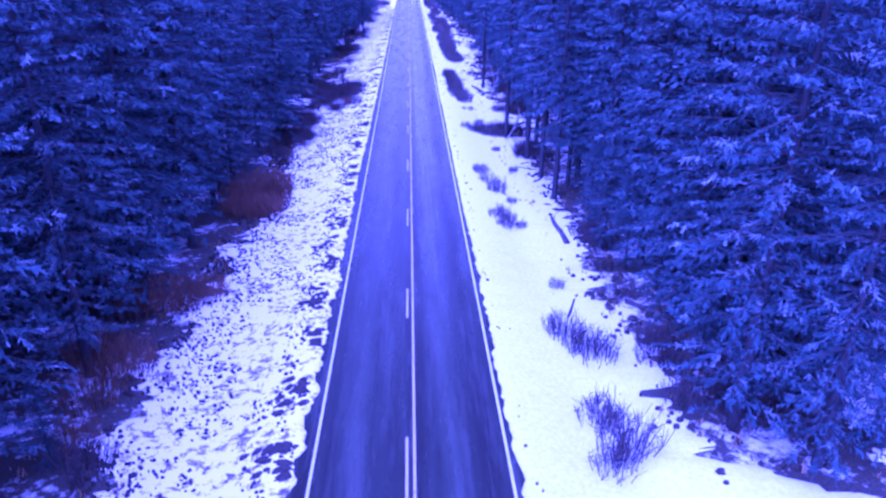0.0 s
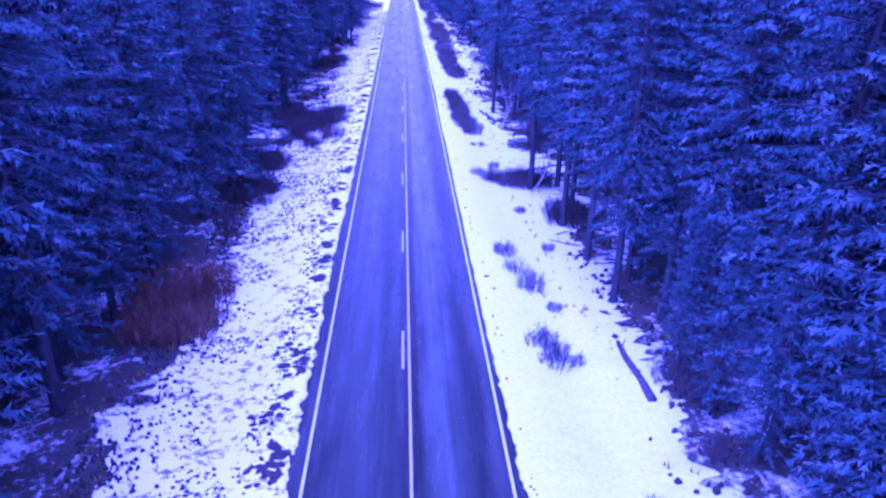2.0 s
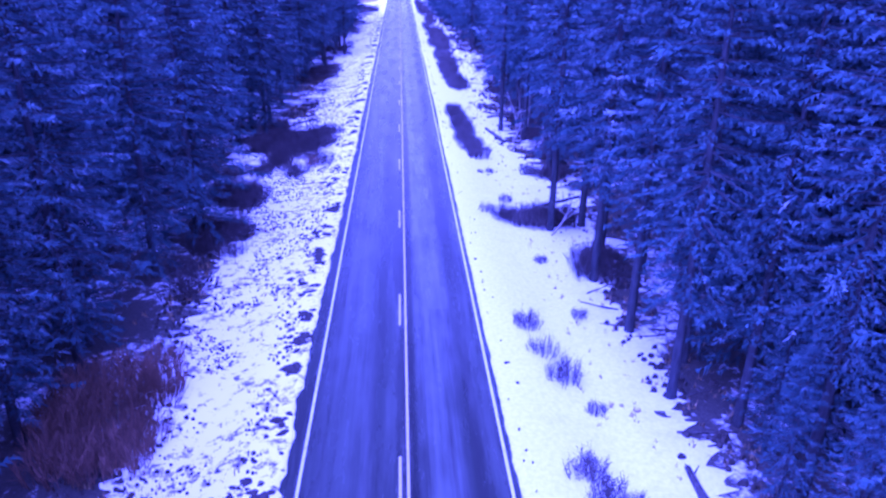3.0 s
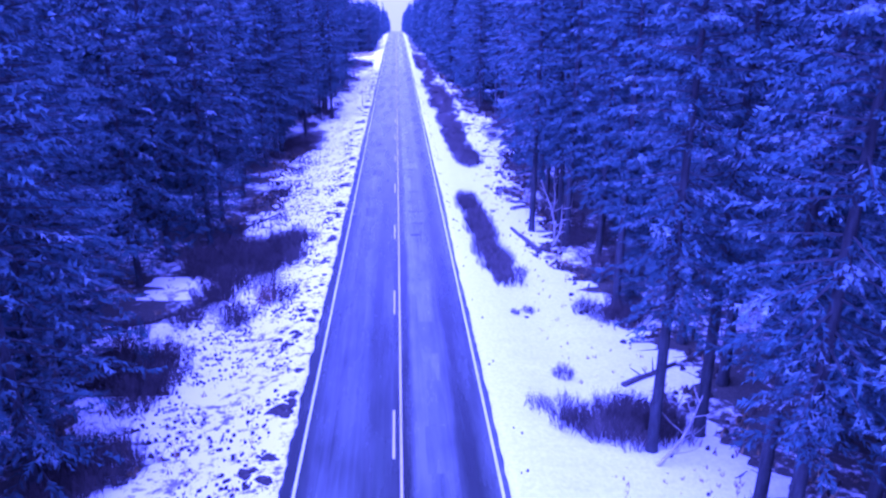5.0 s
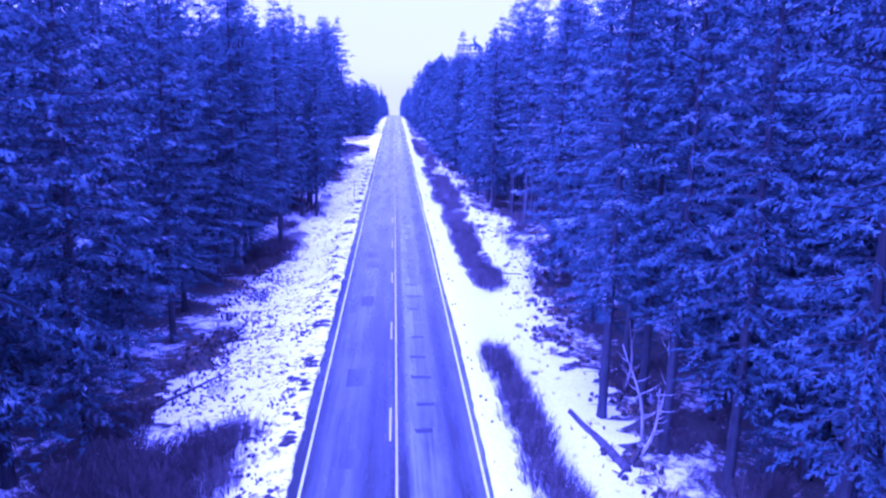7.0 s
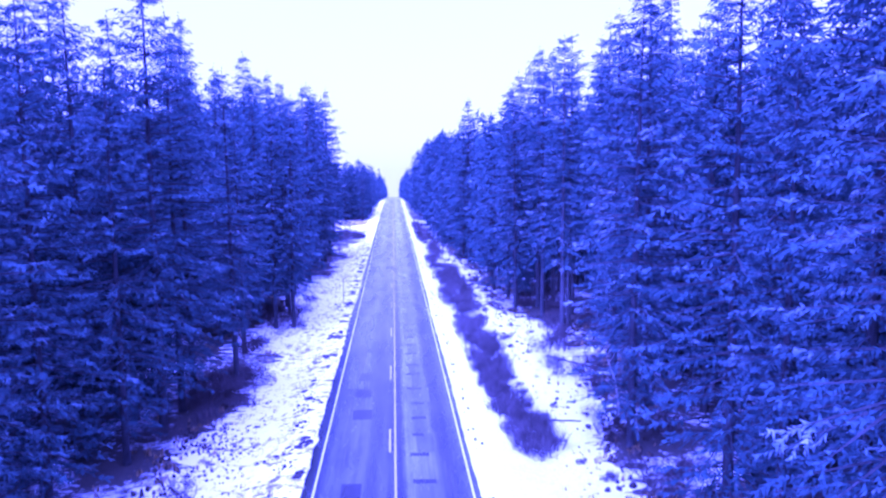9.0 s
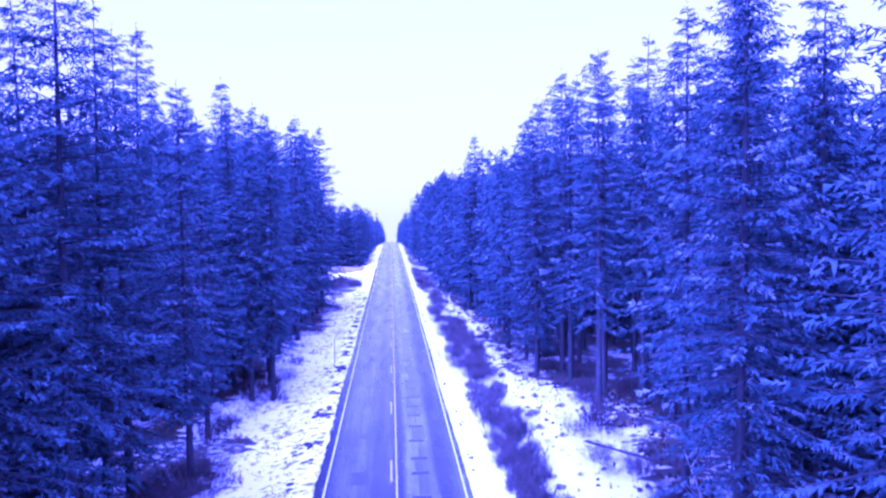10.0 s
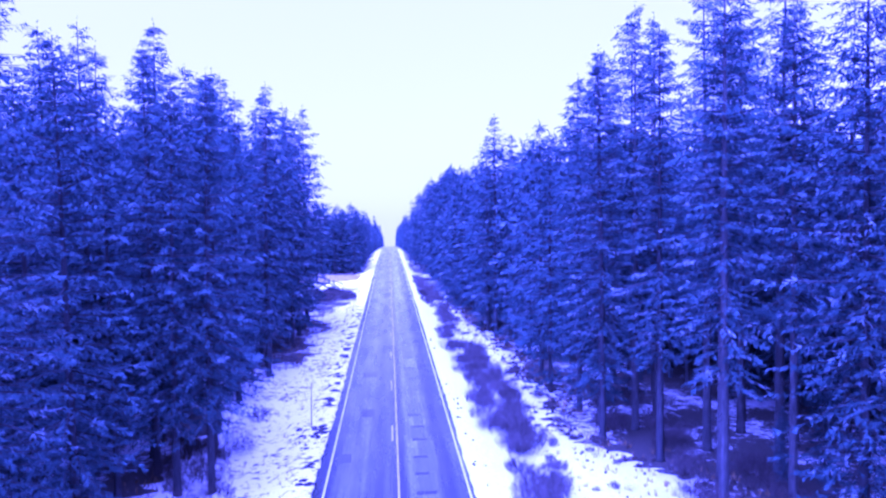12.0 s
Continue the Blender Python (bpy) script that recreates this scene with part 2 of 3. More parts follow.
gx = [-1500, -700, -300, -150, -90, -60] + [-45 + 1.5 * i for i in range(22)] + [-12 + 0.6 * i for i in range(41)] + [13.5 + 1.5 * i for i in range(22)] + [60, 90, 150, 300, 700, 1500]
gy = [-600, -300, -150, -80, -40, -15] + [0.8 * i for i in range(300)] + [240 + 2.5 * i for i in range(60)] + [390 + 8 * i for i in range(50)] + [800, 900, 1100, 1500, 2200]
vs, fs = strip(gx, gy)
ground = tagged(new("ground", mesh_of("ground", vs, fs, SNOW, True)), "thin patchy snow over brown forest litter", "ground", kind="structure")

# ---- the road ----
def ribbon(xs_z, ys, lift=0.0):
    """A band along the road, with its cross-section, that follows the crest."""
    nx = len(xs_z)
    vs = [(x, y, z + lift + crest(y)) for y in ys for x, z in xs_z]
    fs = [(j * nx + i, j * nx + i + 1, (j + 1) * nx + i + 1, (j + 1) * nx + i) for j in range(len(ys) - 1) for i in range(nx - 1)]
    return vs, fs


def camber(x):
    return -0.012 * abs(x)


road_ys = [-300, -150, -60] + [-20 + 6 * i for i in range(80)] + [460 + 6 * i for i in range(60)] + [900, 1200, 2000]
section = [(-4.75, -0.3), (-4.7, -0.065), (-3.6, camber(3.6)), (-1.8, camber(1.8)), (0, 0), (1.8, camber(1.8)), (3.6, camber(3.6)), (4.55, -0.065), (4.6, -0.3)]
vs, fs = ribbon(section, road_ys)
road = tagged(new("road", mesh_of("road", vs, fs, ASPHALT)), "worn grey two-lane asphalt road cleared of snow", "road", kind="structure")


def marking(name, x, width, ys, mat, label):
    vs, fs = ribbon([(x - width / 2, camber(x - width / 2)), (x + width / 2, camber(x + width / 2))], ys, 0.006)
    return tagged(new(name, mesh_of(name, vs, fs, mat)), label, "road marking", kind="structure")


line_ys = [-98 + 6 * i for i in range(113)]
marking("edge_line", -3.6, 0.11, line_ys, WHITE_PAINT, "worn white edge line along the asphalt")
marking("edge_line", 3.6, 0.11, line_ys, WHITE_PAINT, "worn white edge line along the asphalt")
marking("centre_line", 0.11, 0.1, line_ys, YELLOW_PAINT, "solid yellow centre line on the road")
for k in range(-11, 34):
    y0 = 47.1 + 12.83 * k
    tagged(marking("centre_dash", -0.17, 0.1, [y0, y0 + 1.6, y0 + 3.3], YELLOW_PAINT, "short yellow dash of the broken centre line"), group="broken centre line")

# pale repairs in the wheel tracks, with sealed joints across
pr = random.Random(21)


def road_patch(x0, x1, y0, y1, mat, lift, name="asphalt_patch"):
    wob = lambda: pr.uniform(-0.05, 0.05)
    top = [(x0 + wob(), y0 + wob()), (x1 + wob(), y0 + wob()), (x1 + wob(), (y0 + y1) / 2), (x1 + wob(), y1 + wob()), (x0 + wob(), y1 + wob()), (x0 + wob(), (y0 + y1) / 2)]
    vs = [(x, y, camber(x) + crest(y) + lift) for x, y in top] + [(x, y, camber(x) + crest(y) - 0.01) for x, y in top]
    fs = [tuple(range(6))] + [(i, i + 6, (i + 1) % 6 + 6, (i + 1) % 6) for i in range(6)]
    return part(name, mesh_of(name, vs, fs, mat), road)


y = 58.0
while y < 235:
    step = pr.uniform(2.3, 3.4) if 92 < y < 170 else pr.uniform(3.0, 6.5)
    if pr.random() < (0.75 if y > 92 else 0.4):
        road_patch(1.15 + pr.uniform(-0.35, 0.2), 2.05 + pr.uniform(-0.25, 0.3), y, y + min(step - 0.12, pr.uniform(1.2, 3.6) if y < 85 else 9.0), PATCH, 0.004)
    if pr.random() < 0.85 and y > 90:
        road_patch(0.95 + pr.uniform(-0.1, 0.2), 1.95 + pr.uniform(-0.3, 0.1), y + step - 0.5, y + step - 0.1, TAR, 0.006, "sealed_joint")
    y += step
for x0, x1, chance in ((-2.4, -1.3, 0.45), (-3.3, -2.5, 0.3), (2.5, 3.3, 0.3), (0.35, 0.95, 0.2)):
    y = 92.0
    while y < 200:
        step = pr.uniform(3.0, 9.0)
        if pr.random() < chance:
            road_patch(x0 + pr.uniform(-0.2, 0.2), x1 + pr.uniform(-0.2, 0.2), y, y + pr.uniform(0.9, 2.6), pr.choice((FAINT_PATCH, FAINT_PATCH, TAR_WORN)), 0.005)
        y += step


# ---- snow banks beside the asphalt, with a ragged edge ----
def bank_reach(side, y):
    """How far the deeper snow reaches from the road, up to the first trees."""
    if side < 0:
        reach = 14.5 if 148 < y < 188 else 17.0 if 90 < y < 93.5 else 16.0 if 75.6 < y < 79 or 83 < y < 86.5 else 15.0 if 263 < y < 284 else 8.0 if 228 < y < 306 else min(12.5, -left_edge(y) - 1.2)
    else:
        reach = right_edge(y) - 0.3 + (0.6 if 128 < y < 162 else 1.5 if 66 < y < 82 else float(np.interp(y, [20, 24], [10, 0])))
        if y > 240:
            reach = 10.5 if 288 < y < 299 else 5.4
    return max(6.8 if y < 240 else 5.2, reach + (3.2 if side < 0 else 2.2) * bumpy(side, y, 0.11, 2) + 1.5 * bumpy(side, y, 0.37, 6) + 1.2 * bumpy(side, y, 1.1, 7) + 0.8 * bumpy(side, y, 2.6, 9))


def snow_bank(side, name, inner, ragged, mat, label):
    cols, ys = 14, [-90 + 1.6 * i for i in range(62)] + [10 + 0.22 * i for i in range(1400)] + [318 + 1.5 * i for i in range(110)]
    vs = []
    for y in ys:
        rough = ragged * (1.0 if y < 38 else max(0.3, 1.0 - (y - 38) / 30))
        edge = inner + rough * (0.6 * bumpy(0, y, 0.55, side) + 0.55 * bumpy(5, y, 1.7, side) + 0.3 * bumpy(9, y, 4.0, side)) + 0.14 * bumpy(3, y, 0.06, side)
        edge = max(edge, 3.75)
        outer = bank_reach(side, y)
        vs.append((side * edge, y, crest(y) - 0.09))
        for c in range(cols):
            f = c / (cols - 1)
            a = edge + 0.05 + (outer - edge) * f ** 1.3
            z = ground_z(side * a, y) + 0.1 + (1 - f) ** 2 * 0.06
            z += 0.06 * (bumpy(side * a, y, 0.9, 4) + 0.6 * bumpy(side * a, y, 2.6, 5)) * min(1, 5 * f)
            z -= 0.2 * max(0.0, f - 0.75) * 4 * (0.6 + bumpy(a, y, 1.1, 9))
            if a < 4.8:
                z = max(z, crest(y) - 0.03)
            vs.append((side * a, y, z if c < cols - 1 else z - 0.25))
    w = cols + 1
    fs = [(j * w + i, j * w + i + 1, (j + 1) * w + i + 1, (j + 1) * w + i) for j in range(len(ys) - 1) for i in range(w - 1)]
    if side < 0:
        fs = [f[::-1] for f in fs]
    return tagged(new(name, mesh_of(name, vs, fs, mat, True)), label, "snow bank", kind="structure")


snow_bank(-1, "snow_bank_left", 4.12, 0.55, TRAMPLED_SNOW, "trampled white snow bank beside the asphalt")
snow_bank(1, "snow_bank_right", 3.88, 0.3, CLEAN_SNOW, "smooth white snow bank beside the asphalt")

# snow that lies in the opening of the right-hand forest
cx, cy = [17.6 + 0.28 * i for i in range(50)], [16 + 0.28 * i for i in range(80)]
vs, fs = strip(cx, cy)


def lies(x, y):
    """Where snow lies in the opening, in uneven patches."""
    fade = max(abs(x - 24) - 4, y - 1.2 * (x - 17) - 23, 0.0)
    return 0.55 * bumpy(x, y, 0.3, 21) + 0.35 * bumpy(x, y, 0.9, 22) + 0.2 * bumpy(x, y, 2.3, 23) > 0.12 * fade - 0.06


fs = [f for f in fs if lies(vs[f[0]][0], vs[f[0]][1])]
vs = [(x + 0.35 * bumpy(x, y, 1.9, 1), y + 0.35 * bumpy(x, y, 1.8, 2), z + 0.05 + 0.05 * bumpy(x, y, 0.8, 3)) for x, y, z in vs]
tagged(new("snow_patch", mesh_of("snow_patch", vs, fs, TRAMPLED_SNOW, True)), "patchy white snow lying in a forest opening", "snow", kind="structure")

# an open field beyond the left-hand trees
fx, fy = [-70 + 2.5 * i for i in range(26)] + [-6.6], [283 + 1.5 * i for i in range(16)]
vs, fs = strip(fx, fy)
vs = [(x + 0.4 * bumpy(x, y, 0.4, 1), y + 0.5 * bumpy(x, y, 0.3, 2), z + (0.05 if 284 < y < 305 and -69 < x < -6.7 else -0.1)) for x, y, z in vs]
tagged(new("field", mesh_of("field", vs, fs, STUBBLE, True)), "open field of brown stubble under thin snow", "field", kind="structure")


# ---- conifers ----
def spray(rng, p, d, size, steps=4):
    """A ragged tuft of needles that starts at p and points along d."""
    s = d.cross(Vector((0, 0, 1)))
    s = s.normalized() if s.length > 0.01 else Vector((1, 0, 0))
    u = s.cross(d).normalized()
    roll = rng.uniform(-1.05, 1.05)
    s = (s * math.cos(roll) + u * math.sin(roll)).normalized()
    ln = size * rng.uniform(1.0, 1.4)
    sag = -0.3 * size
    vs = [p + d * ln * k / steps + Vector((0, 0, sag * (k / steps) ** 2)) for k in range(steps + 1)]
    fs = []
    for k in range(steps):
        reach = size * (0.48 - 0.28 * k / steps)
        for side in (-1, 1):
            tip = vs[k + 1] + (d * rng.uniform(-0.1, 1.0) + s * side * rng.uniform(0.1, 1.1) + u * rng.uniform(-0.85, 0.7) + Vector((0, 0, -rng.uniform(0.0, 0.5)))) * reach
            fs.append((k, k + 1, len(vs)))
            vs.append(tip)
    return vs, fs


def conifer_parts(seed, height, base, radius, whorls, per, tufts, size, shape=0.8, gaps=0.1, lean=0.0, sides=8, steps=4):
    """Verts and faces of trunk, limbs and crown of one conifer that stands at the origin."""
    rng = random.Random(seed)
    bend = (rng.uniform(-1, 1) * lean, rng.uniform(-1, 1) * lean)

    def axis(z):
        t = z / height
        return Vector((bend[0] * t * t, bend[1] * t * t, z))
    r0 = 0.0095 * height
    levels = [0, 0.25, 0.8, 2.2, 5, 9, 13, 17, 21, height * 0.95, height]
    levels = sorted(z for z in levels if z <= height) if sides > 5 else [0, height * 0.5, height]
    trunk = tube([axis(z) for z in levels], [max(0.015, r0 * (1.35 if z == 0 else 1.1 if z < 0.3 else 1) * (1 - z / height) ** 0.8) for z in levels], sides)
    limbs, crown = [], []
    for z in [1.5 + 0.55 * i + rng.uniform(-0.3, 0.3) for i in range(int((base - 1.0) / 0.55))]:
        w = rng.uniform(0, 6.28)
        ln = rng.uniform(0.5, 1.6)
        q = axis(z)
        limbs.append(tube([q, q + Vector((math.cos(w) * ln, math.sin(w) * ln, rng.uniform(-0.4, 0.1)))], [0.03, 0.008], 3, False))
    for i in range(whorls):
        f = (i + rng.uniform(-0.3, 0.3)) / whorls
        f = min(1 - (1 - min(max(f, 0.0), 0.995)) ** 1.22, 0.975)
        z = base + (height - base) * f
        grow = min(1.0, 0.55 + f * 3)
        reach = radius * grow * min(1.0, (1 - f) / 0.6) ** (shape + 0.12) * rng.uniform(0.86, 1.1) + 0.06 + 0.14 * (1 - f)
        if rng.random() < gaps:
            continue
        w0 = rng.uniform(0, 6.28)
        for k in range(per if f < 0.9 else 5):
            if rng.random() < gaps:
                continue
            w = w0 + 2 * math.pi * k / per + rng.uniform(-0.4, 0.4)
            ln = reach * rng.uniform(0.6, 1.18)
            rise = rng.uniform(-0.18, 0.12) + (f - 0.45) * 0.7
            out = Vector((math.cos(w), math.sin(w), 0))
            root = axis(min(z + rng.uniform(-0.35, 0.35), height - 0.2))

            def along(t):
                return root + out * ln * t + Vector((0, 0, ln * (rise * t - 0.28 * (1 - f) * t * t + 0.18 * t ** 4)))
            limbs.append(tube([along(0), along(0.9)], [0.012 + 0.013 * ln, 0.006], 3, False))
            m = max(3 if f > 0.7 else 2, round(tufts * (0.45 + 0.55 * ln / radius)))
            for j in range(m):
                t = 0.1 + 0.88 * (j + rng.uniform(0.1, 0.9)) / m
                p = along(t)
                turn = (0.95 * (1 - t) + 0.25) * (1 if j % 2 else -1) + rng.uniform(-0.35, 0.35)
                if j == m - 1:
                    turn = rng.uniform(-0.2, 0.2)
                d = Vector((math.cos(w + turn), math.sin(w + turn), rng.uniform(-0.36, 0.22)))
                crown.append(spray(rng, p, d.normalized(), size * rng.uniform(0.75, 1.25) * (0.45 + 0.55 * min(1, ln / 1.5)), steps))
    top = axis(height)
    for k in range(4):
        w = 1.57 * k
        crown.append(spray(rng, top - Vector((0, 0, 0.3 * k - 0.15)), Vector((math.cos(w) * 0.25, math.sin(w) * 0.25, 0.9)).normalized(), size * 0.5))
    return trunk, join(limbs), join(crown)


FIR = "tall dark green fir dusted with snow in the roadside forest"
PINE = "tall pine with a long bare pale trunk and a ragged crown"
# seed, height, crown base, radius, whorls, branches, tufts, tuft size, shape, gaps, lean
KINDS = [
    (1, 25.5, 2.4, 3.4, 42, 7, 10, 0.56, 0.7, 0.04, 0.3),
    (2, 24.0, 4.4, 3.0, 40, 7, 10, 0.54, 0.62, 0.06, 0.4),
    (3, 27.0, 3.2, 3.7, 42, 7, 10, 0.6, 0.72, 0.05, 0.3),
    (4, 22.5, 1.6, 3.1, 38, 7, 10, 0.54, 0.66, 0.04, 0.3),
    (5, 26.0, 5.0, 2.8, 42, 7, 9, 0.52, 0.55, 0.08, 0.5),
    (6, 23.5, 2.2, 3.6, 38, 7, 10, 0.6, 0.75, 0.05, 0.4),
    (7, 28.0, 4.4, 3.2, 44, 7, 10, 0.55, 0.6, 0.07, 0.5),
    (8, 21.0, 0.8, 3.2, 36, 7, 10, 0.55, 0.75, 0.03, 0.2),
    (9, 28.5, 10.5, 3.2, 40, 7, 11, 0.6, 0.5, 0.1, 0.8),
    (10, 29.0, 7.2, 2.8, 34, 7, 10, 0.58, 0.45, 0.14, 0.6),
    (11, 26.0, 6.4, 2.6, 38, 7, 10, 0.54, 0.55, 0.06, 0.4),
    (12, 29.0, 9.0, 2.3, 32, 6, 9, 0.5, 0.4, 0.14, 0.8),
]
PROTOS = []
for number, spec in enumerate(KINDS):
    fine = conifer_parts(*spec[:6], round(spec[6] * 1.3), spec[7] * 0.66, *spec[8:])
    plain = conifer_parts(*spec[:6], round(spec[6] * 0.75), spec[7] * 0.86, *spec[8:])
    coarse = conifer_parts(*spec[:6], round(spec[6] * 0.55), spec[7] * 1.15, *spec[8:], 6, 3)
    pine = number in (8, 9, 11)
    leaf, bark = (PINE_NEEDLES, PINE_BARK) if pine else (NEEDLES, BARK)
    crowns = []
    for t, li, c in (coarse, plain, fine):
        vs, fs = join([li, c])
        crowns.append(mesh_of("crown", vs, fs, [BARK, leaf], False, [0] * len(li[1]) + [1] * len(c[1])))
    PROTOS.append((mesh_of("trunk", *fine[0], bark, True), crowns, spec[1], pine))


def plant(kind, x, y, height, turn, detail=2):
    trunk, crowns, own, pine = PROTOS[kind]
    s = height / own
    tree = empty("pine_tree" if pine else "fir_tree", Matrix.LocRotScale((x, y, ground_z(x, y) - 0.08), Euler((0, 0, turn)), (s, s, s)))
    part("trunk", trunk, tree)
    part("crown", crowns[detail], tree)
    return tagged(tree, PINE if pine else FIR, "tree", "roadside forest")


# trees that stand out at the forest's edge: x, y, height, kind
EDGE = [
    (11.2, 60.2, 25, 10), (11.3, 54.6, 24, 4), (9.9, 73.6, 24.5, 10), (12.3, 86.6, 26, 10), (10.9, 66.0, 25, 10), (12.3, 74.8, 26, 10), (12.4, 70.0, 24, 10),
    (10.3, 101.8, 25, 10), (12.2, 98.4, 26, 10), (12.6, 102.6, 24, 10), (13.2, 107.0, 25, 10), (14.8, 128.6, 26, 10), (15.0, 135.0, 25, 10),
    (16.8, 176.0, 27.5, 11), (19.5, 181.0, 28.0, 11), (18.6, 160.5, 28.5, 11), (20.8, 156.5, 29.0, 11), (22.5, 164.0, 29.0, 11), (17.8, 171.5, 28.0, 11),
    (-16.8, 128.5, 25.5, 0), (-17.0, 161.0, 25.5, 2), (-20.2, 163.5, 26.0, 0), (-14.6, 163.6, 24.2, 5), (-18.6, 166.5, 25.5, 3), (-20.0, 134.0, 27.0, 2),
    (16.9, 155.2, 24.5, 8), (15.6, 152.2, 27, 9), (14.1, 167.2, 25.7, 0), (16.1, 165.8, 28.2, 9), (18.2, 167.5, 27.8, 9), (12.4, 203.3, 26.2, 1), (13.2, 163.6, 24, 4),
    (-16.7, 172.0, 28.4, 0), (-11.3, 157.0, 22.0, 1), (-9.6, 157.2, 22.0, 1), (-11.8, 167.9, 23.7, 1), (-10.9, 163.2, 22.5, 4), (-11.3, 185.0, 26.7, 6), (-12.2, 176.4, 24.0, 3), (-13.4, 160.4, 24.0, 4),
    (12.6, 175.6, 20, 3), (16.0, 209.0, 24.8, 1), (-11.2, 214.5, 29.0, 2), (-13.0, 211.0, 27.5, 5), (-13.8, 217.0, 28.5, 0), (-11.4, 207.6, 27.0, 3), (-12.2, 202.5, 27.5, 6), (-16.7, 189.5, 28.8, 2), (11.9, 206.5, 24, 2), (-18.3, 153.0, 28.7, 6), (-13.6, 137.0, 24.5, 2),
]
SPOTS = []
for x, y, h, k in EDGE:
    SPOTS.append((x, y))
    plant(k, x, y, h, rnd.uniform(0, 6.28), 2 if y < 170 else 1)


plant(7, -13.5, 24.4, 4.6, 1.0)
plant(7, -11.8, 81.0, 3.2, 2.0)
for x, y, h in [(12.6, 44.6, 9.0), (12.3, 47.6, 7.2), (13.2, 41.6, 9.4), (14.2, 38.6, 8.6), (13.5, 50.8, 8.0), (12.9, 86.2, 6.0), (13.8, 88.2, 7.0), (14.4, 35.4, 6.0), (13.6, 57.4, 6.8), (14.4, 27.6, 6.0), (15.8, 30.4, 7.5), (16.0, 26.4, 4.6), (13.6, 30.6, 5.0), (17.6, 32.4, 8.5), (18.6, 29.8, 5.5), (14.8, 33.2, 8.0)]:
    plant(3, x, y, h, x + y)


def clearing(x, y):
    """An opening in the right-hand forest near the start."""
    return 11 < x < 32 and y < max(23.5, 24.0 + 1.25 * (x - 18))


def free(x, y, gap):
    return all((x - a) ** 2 + (y - b) ** 2 > gap * gap for a, b in SPOTS)


count = len(EDGE)
tries = 0
while count < 340 and tries < 6000:
    tries += 1
    thick = tries < 420
    y = rnd.uniform(20, 62) if thick else rnd.uniform(10, 246)
    side = (1 if tries % 5 < 3 else -1) if thick else rnd.choice((-1, 1))
    edge = left_edge(y) if side < 0 else right_edge(y)
    x = edge + side * (rnd.random() ** 1.2 * 13.0 + (1.0 if thick else 0.0))
    if free(x, y, 2.7) and not (x > 0 and 78 < y < 97 and x < 13.6) and not clearing(x, y):
        SPOTS.append((x, y))
        kinds = (0, 0, 0, 1, 2, 2, 2, 3, 3, 4, 5, 5, 5, 6, 7, 7)
        if thick and abs(x - edge) > 2:
            kinds = (0, 3, 3, 5, 7, 7)
        elif abs(x - edge) < 5 and (x < 0 and 135 < y < 200 or x > 0 and (45 < y < 112 or 140 < y < 180)):
            kinds = (1, 4, 6, 6) if x < 0 else (4, 10, 10)
        tall_pines = x > 16.5 and 148 < y < 182
        plant(rnd.choice((8, 9, 9, 11, 11, 0) if tall_pines else kinds), x, y, rnd.uniform(24.0, 28.5) if tall_pines else rnd.uniform(18.5, 22.0) if x < -13 and 134 < y < 172 else rnd.uniform(19.5, 23.0) if x > 0 and y > 172 else rnd.uniform(20.5, 27.5), rnd.uniform(0, 6.28), 0 if y > 180 or abs(x - edge) > 7 else 2 if y < 165 and abs(x - edge) < 2.6 else 1)
        count += 1

# young firs that fill the space under the tall ones
for k in range(84):
    y, side = rnd.uniform(52, 215), -1 if k % 3 == 0 else 1
    x = (left_edge(y) if side < 0 else right_edge(y)) + side * rnd.uniform(2.0, 8.0)
    if free(x, y, 1.6) and not (76 < y < 90 and 0 < x < 15):
        SPOTS.append((x, y))
        plant(rnd.choice((3, 7, 7)), x, y, rnd.uniform(4.0, 9.5), rnd.uniform(0, 6.28), 1 if y < 150 else 0)

# the deeper forest, one joined mass
LOW = []
for s in range(5):
    t, li, c = conifer_parts(40 + s, 25.0, 2.5, 3.5, 21, 5, 3, 1.3, 0.7, 0.03, 0.3, 6, 3)
    vs, fs = join([t, c])
    LOW.append((np.array([tuple(v) for v in vs]), [f for f in fs], len(t[1])))
LOWEST = []
for s in range(4):
    t, li, c = conifer_parts(50 + s, 17.0, 0.6, 1.75, 18, 4, 2, 0.85, 0.75, 0.0, 0.2, 4, 2)
    vs, fs = join([t, c])
    LOWEST.append((np.array([tuple(v) for v in vs]), [f for f in fs], len(t[1])))

ROUGH = []
for s in range(4):
    t, li, c = conifer_parts(60 + s, 17.0, 0.8, 2.1, 10, 3, 2, 1.6, 0.8, 0.0, 0.2, 4, 2)
    vs, fs = join([t, c])
    ROUGH.append((np.array([tuple(v) for v in vs]), [f for f in fs], len(t[1])))


